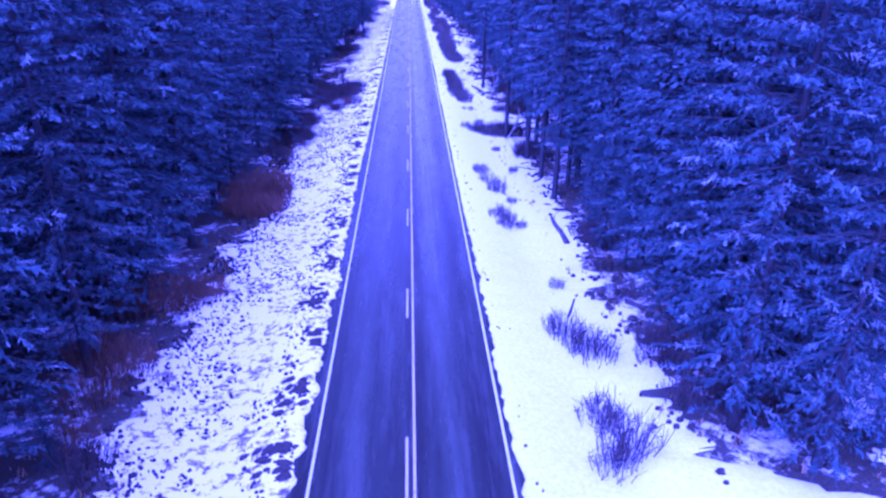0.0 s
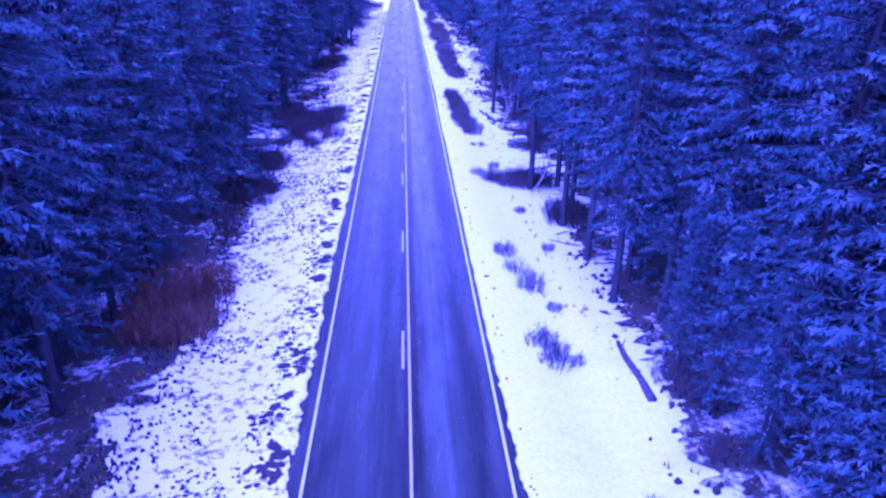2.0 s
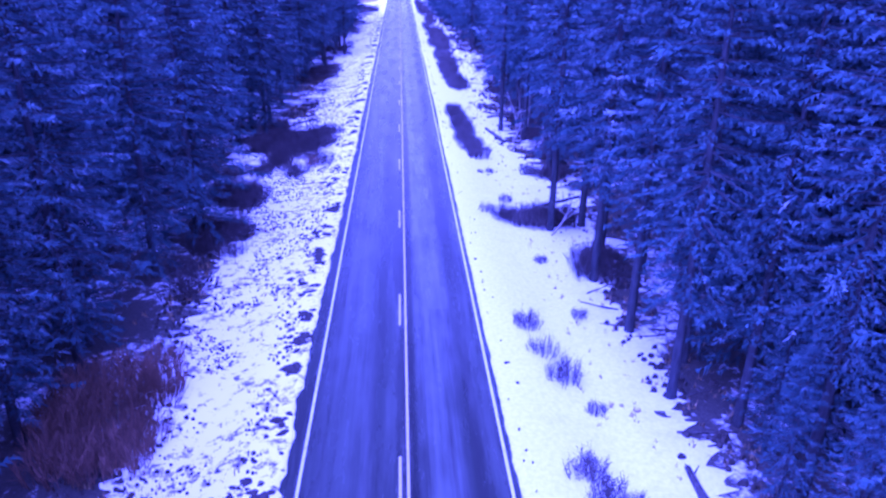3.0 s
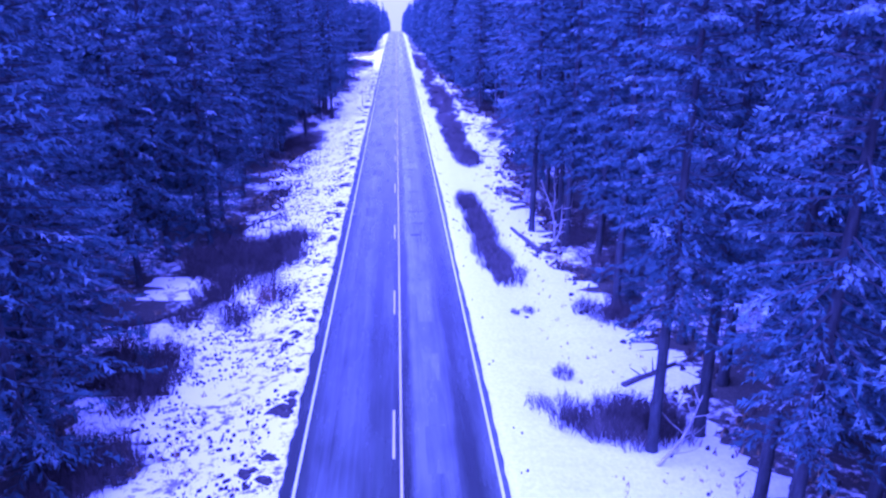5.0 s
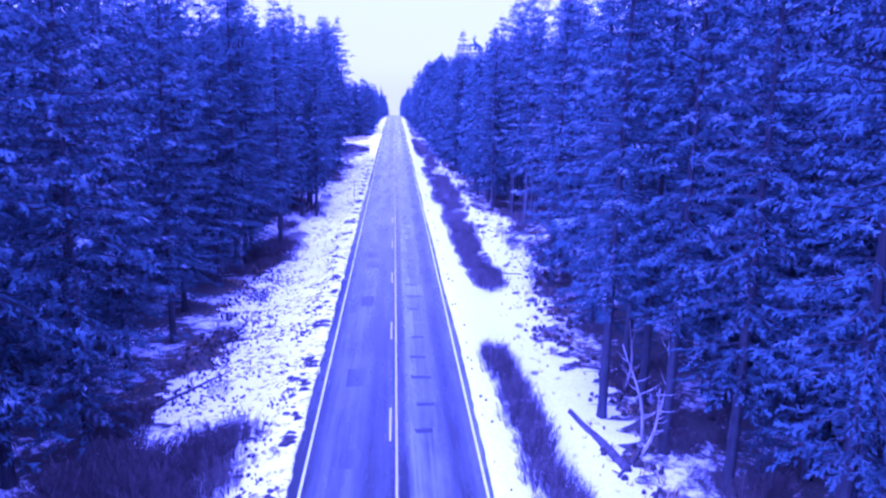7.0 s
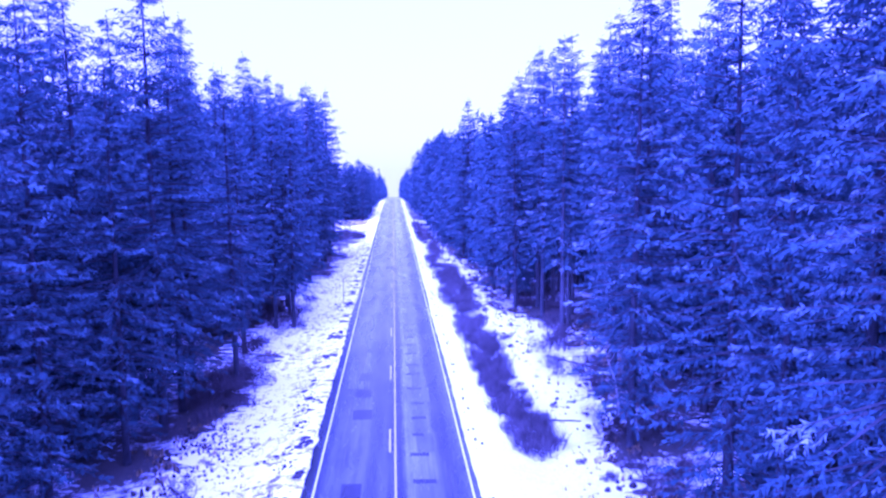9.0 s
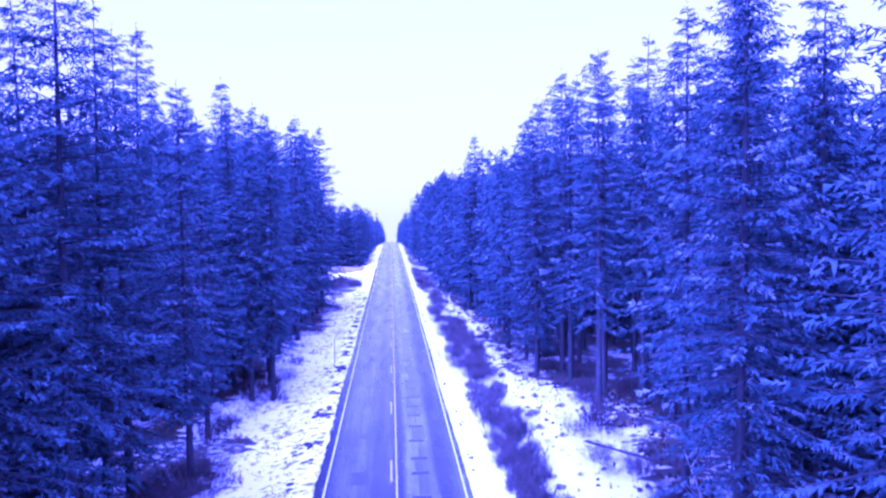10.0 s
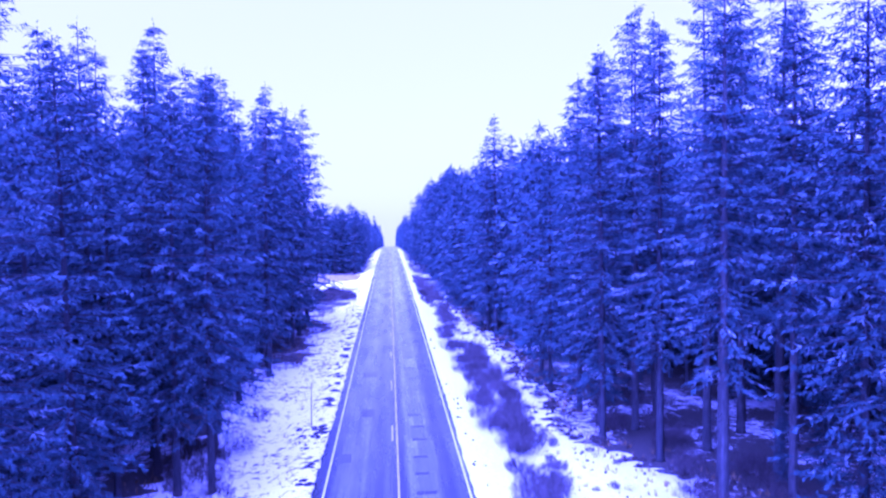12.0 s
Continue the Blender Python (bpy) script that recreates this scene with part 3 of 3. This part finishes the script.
def forest(name, spots, stock, label):
    verts, loops, starts, totals, slots, off, at = [], [], [], [], [], 0, 0
    for x, y, h in spots:
        v, fs, nt = rnd.choice(stock)
        w, s = rnd.uniform(0, 6.28), h / (25.0 if stock is LOW else 17.0)
        c, d = math.cos(w) * s, math.sin(w) * s
        verts.append(np.column_stack((x + v[:, 0] * c - v[:, 1] * d, y + v[:, 0] * d + v[:, 1] * c, ground_z(x, y) - 0.1 + v[:, 2] * s)))
        for i, f in enumerate(fs):
            loops += [q + off for q in f]
            starts.append(at)
            totals.append(len(f))
            at += len(f)
            slots.append(0 if i < nt else 1)
        off += len(v)
    me = bpy.data.meshes.new(name)
    allv = np.concatenate(verts).astype(np.float32)
    me.vertices.add(len(allv))
    me.vertices.foreach_set("co", allv.ravel())
    me.loops.add(len(loops))
    me.loops.foreach_set("vertex_index", loops)
    me.polygons.add(len(starts))
    me.polygons.foreach_set("loop_start", starts)
    me.materials.append(BARK)
    me.materials.append(NEEDLES)
    me.polygons.foreach_set("material_index", slots)
    me.update(calc_edges=True)
    me.validate()
    return tagged(new(name, me), label, "forest", kind="stuff")


deep, back, outer = [], [], []
for y0 in np.arange(-60, 330, 3.6):
    for side in (-1, 1):
        for k in range(6):
            y = y0 + rnd.uniform(-1.6, 1.6)
            edge = left_edge(y) if side < 0 else right_edge(y)
            x = edge + side * ((0 if y < 10 or y > 246 else 11.0) + 3.8 * k + rnd.uniform(-1.5, 1.5) + 1.2)
            if abs(x) < 80 and free(x, y, 2.6) and not clearing(x, y):
                (deep if k < 2 and y > -10 else back).append((x, y, rnd.uniform(18, 22.5) if side > 0 and 140 < y < 215 or side < 0 and 128 < y < 178 else rnd.uniform(20, 28) if y < 255 else rnd.uniform(19, 25) if side > 0 else rnd.uniform(14, 19)))
forest("deep_forest", deep, LOW, "dense dark conifer forest behind the roadside trees")
for y0 in np.arange(-60, 330, 6.0):
    for side in (-1, 1):
        for k in range(9):
            y = y0 + rnd.uniform(-2, 2)
            if side > 0 or not 240 < y < 306:
                outer.append((side * (38.0 + 5.2 * k + rnd.uniform(-2, 2)), y, rnd.uniform(19, 27)))
forest("back_forest", back, ROUGH, "dark conifer forest deep behind the road")
forest("outer_forest", outer, ROUGH, "dark conifer forest stretching away from the road")
far = []
for y0 in np.arange(330, 860, 5.0):
    for side in (-1, 1):
        tall = np.interp(y0, [330, 400, 520], [20.5, 17.0, 15.0]) if side > 0 else np.interp(y0, [330, 420], [16.0, 14.5])
        for k in range(3):
            y = y0 + rnd.uniform(-2.5, 2.5)
            far.append((side * ((8.2 if y < 430 else 7.2) + 4.0 * k + rnd.uniform(-0.6, 2.0)), y, tall * rnd.choice((rnd.uniform(0.6, 0.85), rnd.uniform(0.85, 1.0), rnd.uniform(0.9, 1.18)))))
for k in range(320):
    far.append((rnd.uniform(-95, -9), rnd.uniform(307, 350), rnd.uniform(12.5, 17.0)))
forest("far_forest", far, LOWEST, "distant conifer forest lining the road to the crest")


# ---- bare bushes ----
def bush_mesh(seed, width, height, stems, mat):
    rng = random.Random(seed)
    stem_bits, twig_bits = [], []
    for s in range(stems):
        w, r = rng.uniform(0, 6.28), width * 0.5 * math.sqrt(rng.random())
        root = Vector((math.cos(w) * r * 0.85, math.sin(w) * r * 0.85, -0.1))
        tip = Vector((math.cos(w) * r * 1.15 + rng.uniform(-0.15, 0.15), math.sin(w) * r * 1.15 + rng.uniform(-0.15, 0.15), height * rng.uniform(0.6, 1.0) * (1 - 0.35 * (2 * r / width) ** 2)))
        mid = root.lerp(tip, 0.5) + Vector((rng.uniform(-0.08, 0.08), rng.uniform(-0.08, 0.08), 0.1))
        stem_bits.append(tube([root, mid, tip], [0.022, 0.014, 0.005], 3, False))
        for k in range(8):
            q = mid.lerp(tip, rng.uniform(-0.6, 0.95))
            d = Vector((rng.uniform(-1, 1), rng.uniform(-1, 1), rng.uniform(0.7, 2.2))).normalized()
            ln = rng.uniform(0.2, 0.5) * (0.5 + height / 2)
            sd = d.cross(Vector((0.4, 0.5, 0.2))).normalized() * rng.uniform(0.01, 0.022)
            twig_bits.append(([q - sd * 0.5, q + sd * 0.5, q + d * ln + sd * 0.3, q + d * ln * 1.1, q + d * ln - sd * 0.6], [(0, 1, 2, 3, 4)]))
    return mesh_of("stem_clump", *join(stem_bits), mat), mesh_of("twig_crown", *join(twig_bits), mat)


BUSHES = [bush_mesh(60 + i, 1.6, 1.1, 52, TWIG) for i in range(4)] + [bush_mesh(70 + i, 2.6, 1.8, 80, RED_TWIG) for i in range(3)] + [bush_mesh(80 + i, 2.4, 1.5, 60, BROWN_TWIG) for i in range(3)]


LOOSE = []


def bush(x, y, kind, s=1.0, sz=1.0):
    if s < 0.3 or y > 150 or (x > 8.2 and y > 142 and s < 0.6) or (kind > 6 and (y > 108 or s < 0.66)):
        LOOSE.append((x, y, kind, s))
        return None
    ob = empty("bush", Matrix.LocRotScale((x, y, ground_z(x, y) + 0.02), Euler((0, 0, rnd.uniform(0, 6.28))), (s, s, s * sz)))
    part("stem_clump", BUSHES[kind][0], ob)
    part("twig_crown", BUSHES[kind][1], ob)
    if kind < 4:
        return tagged(ob, "leafless dark brown bush poking out of the snow", "bush", "bushes along the road")
    if kind > 6:
        return tagged(ob, "leafless brown brush tangled at the forest edge", "bush", "brown brush at the forest edge")
    return tagged(ob, "leafless rust-brown willow bush at the forest edge", "bush", "rust-brown bushes at the forest edge")


for x, y, s in [(7.7, 33.2, 1.2), (8.8, 31.2, 1.4), (8.3, 32.2, 1.2), (7.7, 26.2, 1.2), (8.3, 24.6, 1.5), (7.6, 23.2, 1.1), (8.4, 38.9, 0.6), (6.4, 49.4, 0.9), (6.9, 48.0, 1.0), (7.8, 48.2, 0.5),
                (6.0, 60.0, 0.8), (6.4, 57.8, 0.9), (6.9, 55.6, 1.0), (7.8, 53.5, 0.5), (5.9, 76.2, 0.7), (6.9, 75.2, 0.9), (8.0, 74.6, 0.9), (9.2, 74.0, 0.9),
                (7.7, 79.4, 0.6), (6.5, 86.1, 0.35), (7.3, 86.6, 0.45), (8.3, 68.5, 0.5), (9.0, 61.5, 0.5)]:
    bush(x, y, rnd.randrange(4), s)
# long thickets beside the right-hand lane: y from, y to, x from, x to at both ends, how many
for y0, y1, xa0, xa1, xb0, xb1, many in [(90.5, 109, 5.9, 7.3, 5.6, 6.3, 40), (124, 140, 6.3, 8.6, 6.1, 8.2, 42), (140, 158, 6.2, 8.4, 6.2, 8.4, 34),
                                         (160, 178, 6.0, 8.8, 5.8, 9.6, 48), (178, 196, 6.0, 9.4, 5.7, 8.6, 40), (198, 240, 6.0, 8.8, 5.6, 8.2, 34), (240, 284, 5.4, 8.0, 5.2, 8.4, 30)]:
    for k in range(many):
        f = (k + rnd.random()) / many
        u = rnd.random()
        bush((xa0 + (xb0 - xa0) * f) * (1 - u) + (xa1 + (xb1 - xa1) * f) * u, y0 + (y1 - y0) * f, rnd.randrange(4), rnd.uniform(0.75, 1.15))
for x, y, s in [(-13.2, 25.2, 0.9), (-13.6, 28.4, 1.0), (-12.9, 30.5, 1.0), (-14.6, 31.5, 1.1), (-12.0, 36.6, 0.9), (-13.4, 37.2, 1.1), (-14.6, 36.4, 1.0), (-11.0, 38.0, 0.7),
                (-9.8, 52.4, 0.8), (-11.0, 53.2, 1.0), (-12.2, 51.8, 1.1), (-10.3, 55.2, 0.8), (-11.7, 56.0, 1.0), (-13.2, 54.0, 1.0), (-7.9, 92.0, 0.8), (-7.6, 94.6, 0.8), (-8.9, 93.4, 1.0), (-9.6, 96.2, 1.0), (-8.4, 97.6, 0.9),
                (-11.3, 97.0, 1.1), (-12.8, 94.5, 1.1), (-10.6, 90.5, 0.9), (-11.2, 137.5, 0.9), (-11.0, 134.3, 0.8), (-11.8, 146.5, 1.0), (-10.4, 142.0, 0.7), (-9.3, 163.6, 0.8), (-10.2, 165.6, 0.8), (-9.5, 170.5, 0.7),
                (-10.5, 74.0, 0.9), (-11.6, 78.0, 0.9), (-11.4, 86.0, 0.8), (-7.2, 99.4, 0.6), (-9.2, 105.0, 0.6), (-10.4, 112.0, 0.8), (-9.8, 121.0, 0.7)]:
    bush(x, y, (4 if y < 60 else 7) + rnd.randrange(3), s)
# dense dark brush that reaches out towards the road
for k in range(58):
    x = rnd.uniform(-13.5, -6.7)
    y = rnd.uniform(87.8 + 0.85 * max(0.0, -x - 7.5), 100 + 0.4 * max(0.0, -x - 7.5))
    if bumpy(x, y, 0.45, 31) > -0.3:
        bush(x, y, 7 + rnd.randrange(3) if rnd.random() < 0.7 else rnd.randrange(4), rnd.uniform(0.67, 1.05))
bush(-7.4, 88.6, 5, 0.6)
for x0, x1, y0, y1, many in [(-13.2, -9.4, 69.8, 75.2, 13), (-11.2, -7.6, 84.5, 90.0, 9), (-15.0, -10.4, 79.0, 82.6, 14), (-12.8, -8.8, 156.5, 164.0, 10), (-13.0, -9.4, 134.0, 140.5, 8)]:
    for k in range(many):
        bush(rnd.uniform(x0, x1), rnd.uniform(y0, y1), rnd.choice((7, 8, 9)), rnd.uniform(0.55, 0.85))
for k in range(12):
    bush(rnd.uniform(-13.6, -10.0), rnd.uniform(50.4, 57.0), 4 + rnd.randrange(3), rnd.uniform(0.7, 1.0))
for x0, x1, y0, y1, many in [(-13.2, -9.6, 72.4, 75.0, 9), (-13.8, -10.8, 79.6, 83.0, 10), (-13.8, -9.8, 128.5, 141, 16), (9.6, 11.6, 74.4, 76.6, 8), (6.8, 11.0, 74.6, 76.2, 12), (10.8, 12.8, 65.6, 69.0, 8), (10.6, 13.4, 85.2, 88.0, 12), (10.4, 13.0, 66.4, 69.6, 8), (11.8, 16.0, 126, 150, 34), (14.0, 20.0, 152, 174, 30), (12.2, 15.5, 91, 104, 14), (11.6, 16.0, 25, 33, 26), (12.0, 15.0, 104, 124, 16), (11.2, 13.4, 37.2, 50, 12)]:
    for k in range(many):
        bush(rnd.uniform(x0, x1), rnd.uniform(y0, y1), 7 + rnd.randrange(3), rnd.uniform(0.55, 0.9))
for k in range(90):
    bush(rnd.uniform(8.2, 13.0), rnd.uniform(142, 206), rnd.randrange(4), rnd.uniform(0.22, 0.6))
for k in range(26):
    bush(rnd.uniform(7.5, 11.5), rnd.uniform(104, 140), rnd.randrange(4), rnd.uniform(0.15, 0.4))
for k in range(10):
    bush(rnd.uniform(-13.5, -10.0), rnd.uniform(148, 168), 7 + rnd.randrange(3), rnd.uniform(0.6, 0.9))
for k in range(34):
    y = rnd.uniform(20, 240)
    bush(left_edge(y) + rnd.uniform(-1.5, 2.2), y, 7 + rnd.randrange(3), rnd.uniform(0.5, 0.9))
for k in range(22):
    bush(rnd.uniform(-15, -6.8), rnd.uniform(240, 262), rnd.randrange(4), rnd.uniform(1.2, 1.7))


# the small and far ones, joined by colour
for first, last, mat, label in ((0, 3, TWIG, "low leafless brush growing through the snow"), (4, 6, RED_TWIG, "rust-brown leafless brush at the forest edge"), (7, 9, BROWN_TWIG, "dark brown leafless brush under the trees")):
    verts, faces = [], []
    for x, y, kind, s in LOOSE:
        if not first <= kind <= last:
            continue
        w = rnd.uniform(0, 6.28)
        c, d, g = math.cos(w) * s, math.sin(w) * s, ground_z(x, y) + 0.02
        me, o = BUSHES[kind][1], len(verts)
        verts += [(x + v.co.x * c - v.co.y * d, y + v.co.x * d + v.co.y * c, g + v.co.z * s) for v in me.vertices]
        faces += [tuple(i + o for i in p.vertices) for p in me.polygons]
    tagged(new("thicket", mesh_of("thicket", verts, faces, mat)), label, "brush", kind="stuff")


# ---- fallen logs, post, stump ----
def log(name, a, b, r, label, stubs=3):
    a, b = Vector((a[0], a[1], ground_z(*a) + r * 0.7)), Vector((b[0], b[1], ground_z(*b) + r * 0.7))
    rng = random.Random(int(a.y * 10))
    pts = [a.lerp(b, t) + Vector((rng.uniform(-0.06, 0.06), 0, rng.uniform(-0.03, 0.03))) for t in (0, 0.25, 0.5, 0.75, 1)]
    ob = empty(name, Matrix.Translation(a))
    local = [p - a for p in pts]
    part("stem", mesh_of("stem", *tube(local, [r, r * 0.95, r * 0.85, r * 0.72, r * 0.55], 8), DEADWOOD, True), ob)
    for k in range(stubs):
        q = local[1].lerp(local[4], rng.random())
        d = Vector((rng.uniform(-0.8, 0.8), rng.uniform(-0.6, 0.6), rng.uniform(0.2, 0.7)))
        part("branch_stub", mesh_of("branch_stub", *tube([q, q + d * rng.uniform(0.5, 1.0)], [0.05, 0.015], 5), DEADWOOD), ob)
    return tagged(ob, label, "log", "fallen logs")


LOGS = "weathered fallen log lying in the snow"
log("fallen_log", (10.4, 45.3), (10.2, 50.0), 0.2, LOGS)
log("fallen_log", (9.95, 96.6), (8.8, 102.2), 0.22, LOGS)
log("fallen_log", (11.3, 98.6), (9.4, 96.2), 0.12, LOGS)
log("fallen_log", (-12.6, 102.6), (-9.1, 107.9), 0.1, LOGS, 2)
log("fallen_log", (-15.6, 85.6), (-11.4, 88.3), 0.13, LOGS, 2)
log("fallen_log", (15.9, 139.6), (12.3, 144.4), 0.15, LOGS)
log("fallen_log", (8.9, 129.6), (11.2, 129.0), 0.1, LOGS, 1)
log("fallen_log", (12.0, 37.0), (14.0, 35.0), 0.14, LOGS)
log("fallen_log", (10.3, 78.6), (13.4, 80.4), 0.15, LOGS)
for k in range(16):
    y = rnd.uniform(52, 74)
    x = rnd.uniform(9.3, 12.5)
    w = rnd.uniform(-0.6, 0.6)
    ln = rnd.uniform(0.8, 2.4)
    log("fallen_branch", (x, y), (x + ln * math.cos(w), y + ln * math.sin(w)), rnd.uniform(0.04, 0.07), "dead branch dropped on the snow", 1)



def snag(x, y, height, lean_x, lean_y, seed):
    """A thin dead tree with a few bare branches."""
    rng = random.Random(seed)
    ob = empty("dead_snag", Matrix.Translation((x, y, ground_z(x, y))))

    def at(t):
        return Vector((lean_x * t + 0.25 * math.sin(4 * t), lean_y * t, height * t - 0.15))
    part("trunk", mesh_of("trunk", *tube([at(i / 7) for i in range(8)], [0.09 - 0.01 * i for i in range(8)], 6), PALE_WOOD, True), ob)
    for k in range(9):
        t, w = rng.uniform(0.2, 0.95), rng.uniform(0, 6.28)
        d = Vector((math.cos(w), math.sin(w), rng.uniform(0.1, 0.9))) * rng.uniform(0.4, 1.1)
        part("branch", mesh_of("branch", *tube([at(t), at(t) + d * 0.6, at(t) + d + Vector((0, 0, 0.15))], [0.03, 0.02, 0.008], 4), PALE_WOOD), ob)
    return tagged(ob, "thin pale dead snag with bare branches", "dead tree", "dead snags at the forest edge")


for i, (x, y, h, lx, ly) in enumerate([(11.6, 99.6, 4.6, -0.9, 0.6), (11.0, 98.2, 3.2, 1.0, 0.4), (12.6, 100.8, 5.2, 0.3, -0.5), (9.6, 72.6, 3.4, 1.6, -0.3), (13.6, 129.6, 4.5, -0.7, 0.3), (12.2, 104.5, 4.0, 0.4, 0.2)]):
    snag(x, y, h, lx, ly, 300 + i)

stake = empty("leaning_stake", pose(8.35, 35.3, ground_z(8.35, 35.3), 8, 10, 0))
part("shaft", mesh_of("shaft", *tube([(0, 0, -0.2), (0.02, 0, 0.6), (0, 0.03, 1.25)], [0.085, 0.075, 0.05], 7), DEADWOOD, True), stake)
tagged(stake, "leaning dark dead stake standing in the snow", "stake")

pole = empty("snow_pole", pose(-5.45, 166.4, ground_z(-5.45, 166.4), 0.5, 1, 0))
part("shaft", mesh_of("shaft", *tube([(0, 0, -0.2), (0, 0, 1.4), (0, 0, 2.75)], [0.045, 0.042, 0.035], 8), POST, True), pole)
part("cap", mesh_of("cap", *tube([(0, 0, 2.74), (0, 0, 2.8)], [0.05, 0.045], 8), POST), pole)
tagged(pole, "slim weathered snow pole at the roadside", "pole")



def boulder_mesh(seed, r):
    rng = random.Random(seed)
    bm = bmesh.new()
    bmesh.ops.create_icosphere(bm, subdivisions=2, radius=r)
    for v in bm.verts:
        v.co *= 1 + 0.35 * noise.noise(v.co * (1.6 / r) * 0.6 + Vector((seed, 0, 0)))
        v.co.z *= 0.7
    me = bpy.data.meshes.new("rock")
    bm.to_mesh(me)
    bm.free()
    me.materials.append(GRAVEL)
    return me


for i, (x, y, r) in enumerate([(10.2, 38.1, 0.32), (11.4, 37.0, 0.25), (10.9, 36.2, 0.3), (11.8, 35.2, 0.3), (7.1, 86.0, 0.2), (-6.5, 36.3, 0.18)]):
    tagged(new("rock", boulder_mesh(i, r)), "dark bare rock showing through the snow", "rock", "rocks in the snow").matrix_basis = pose(x, y, ground_z(x, y) + 0.1 * r, 0, 0, 40 * i)


# ---- clods, stones and grass that show through the snow ----
def scatter(name, count, place, size, mat, label, category, grass=False, flat=False):
    rng = random.Random(count)
    bits = []
    for k in range(count):
        x, y = place(rng)
        z = ground_z(x, y) + 0.1 + 0.05 * max(0.0, 1 - (abs(x) - 4.6) / 3.0)
        s = rng.uniform(*size)
        if grass:
            for q in range(5):
                w = rng.uniform(0, 6.28)
                d = Vector((math.cos(w) * rng.uniform(0.1, 0.6), math.sin(w) * rng.uniform(0.1, 0.6), 1)) * s
                sd = Vector((-math.sin(w), math.cos(w), 0)) * s * 0.12
                p = Vector((x + rng.uniform(-s, s) * 0.4, y + rng.uniform(-s, s) * 0.4, z - 0.03))
                bits.append(([p - sd, p + sd, p + d], [(0, 1, 2)]))
        else:
            ring = []
            for q in range(6):
                w = q * 1.047 + rng.uniform(-0.4, 0.4)
                e = s * rng.uniform(0.6, 1.2)
                ring.append(Vector((x + math.cos(w) * e * 1.2, y + math.sin(w) * e, z - 0.08)))
            up = [p.lerp(Vector((x, y, z)), 0.4) + Vector((0, 0, 0.07 + s * 0.15 if flat else 0.1 + s * rng.uniform(0.3, 0.6))) for p in ring]
            bits.append((ring + up, [tuple(range(6, 12))] + [(i, (i + 1) % 6, (i + 1) % 6 + 6, i + 6) for i in range(6)]))
    return tagged(new(name, mesh_of(name, *join(bits), mat)), label, category, kind="stuff")


def left_bank(rng):
    while True:
        x, y = rng.uniform(-12.5, -5.0), 15 + 120 * rng.random() ** 1.2
        swept = -7.7 < x + 0.5 * bumpy(0, y, 0.2, 4) < -6.1
        if bumpy(x, y, 0.35, 11) > (0.22 if swept else -0.12) + 0.12 * bumpy(x, y, 1.3, 12):
            return x, y


scatter("bank_clods", 4400, left_bank, (0.025, 0.11), GRAVEL, "dark clods and stones showing through the trampled snow", "stones")


def shoulder(g):
    while True:
        x, y = -4.4 - abs(g.gauss(0, 0.6)), 15 + 215 * g.random() ** 1.7
        if bumpy(x, y, 0.45, 17) > 0.05:
            return x, y


scatter("shoulder_clods", 820, shoulder, (0.08, 0.36), GRAVEL, "dark gravel clods along the edge of the asphalt", "gravel", flat=True)
scatter("verge_clods", 110, lambda g: (4.15 + abs(g.gauss(0, 0.3)), g.uniform(15, 200)), (0.03, 0.09), GRAVEL, "small dark stones along the asphalt edge", "gravel")
scatter("left_grass", 1500, lambda g: (g.uniform(-12.5, -5.5), g.uniform(15, 240)), (0.1, 0.3), GRASS, "dead grass tufts showing through the snow", "grass", True)
scatter("right_grass", 1400, lambda g: (g.uniform(7.5, 14.5), g.uniform(50, 240)), (0.1, 0.28), GRASS, "dead grass tufts showing through the snow", "grass", True)


def along_edge(side, spread):
    """Places along the ragged end of the snow bank, in clusters."""
    def place(g):
        while True:
            y = g.uniform(15, 230)
            x = side * (bank_reach(side, y) + g.gauss(-0.2, spread))
            if bumpy(x, y, 0.6, 14) > 0.0:
                return x, y
    return place


scatter("edge_debris_right", 1400, along_edge(1, 0.9), (0.05, 0.2), GRAVEL, "dark forest litter along the edge of the snow", "litter")
scatter("edge_grass_right", 900, along_edge(1, 1.2), (0.12, 0.4), GRASS, "dead grass along the edge of the snow", "grass", True)
scatter("edge_grass_left", 900, along_edge(-1, 1.2), (0.12, 0.4), GRASS, "dead grass along the edge of the snow", "grass", True)
scatter("right_litter", 160, lambda g: (right_edge(50) - 2 + abs(g.gauss(0, 2.5)), g.uniform(20, 220)), (0.06, 0.2), GRAVEL, "dark forest litter on the snow", "litter")
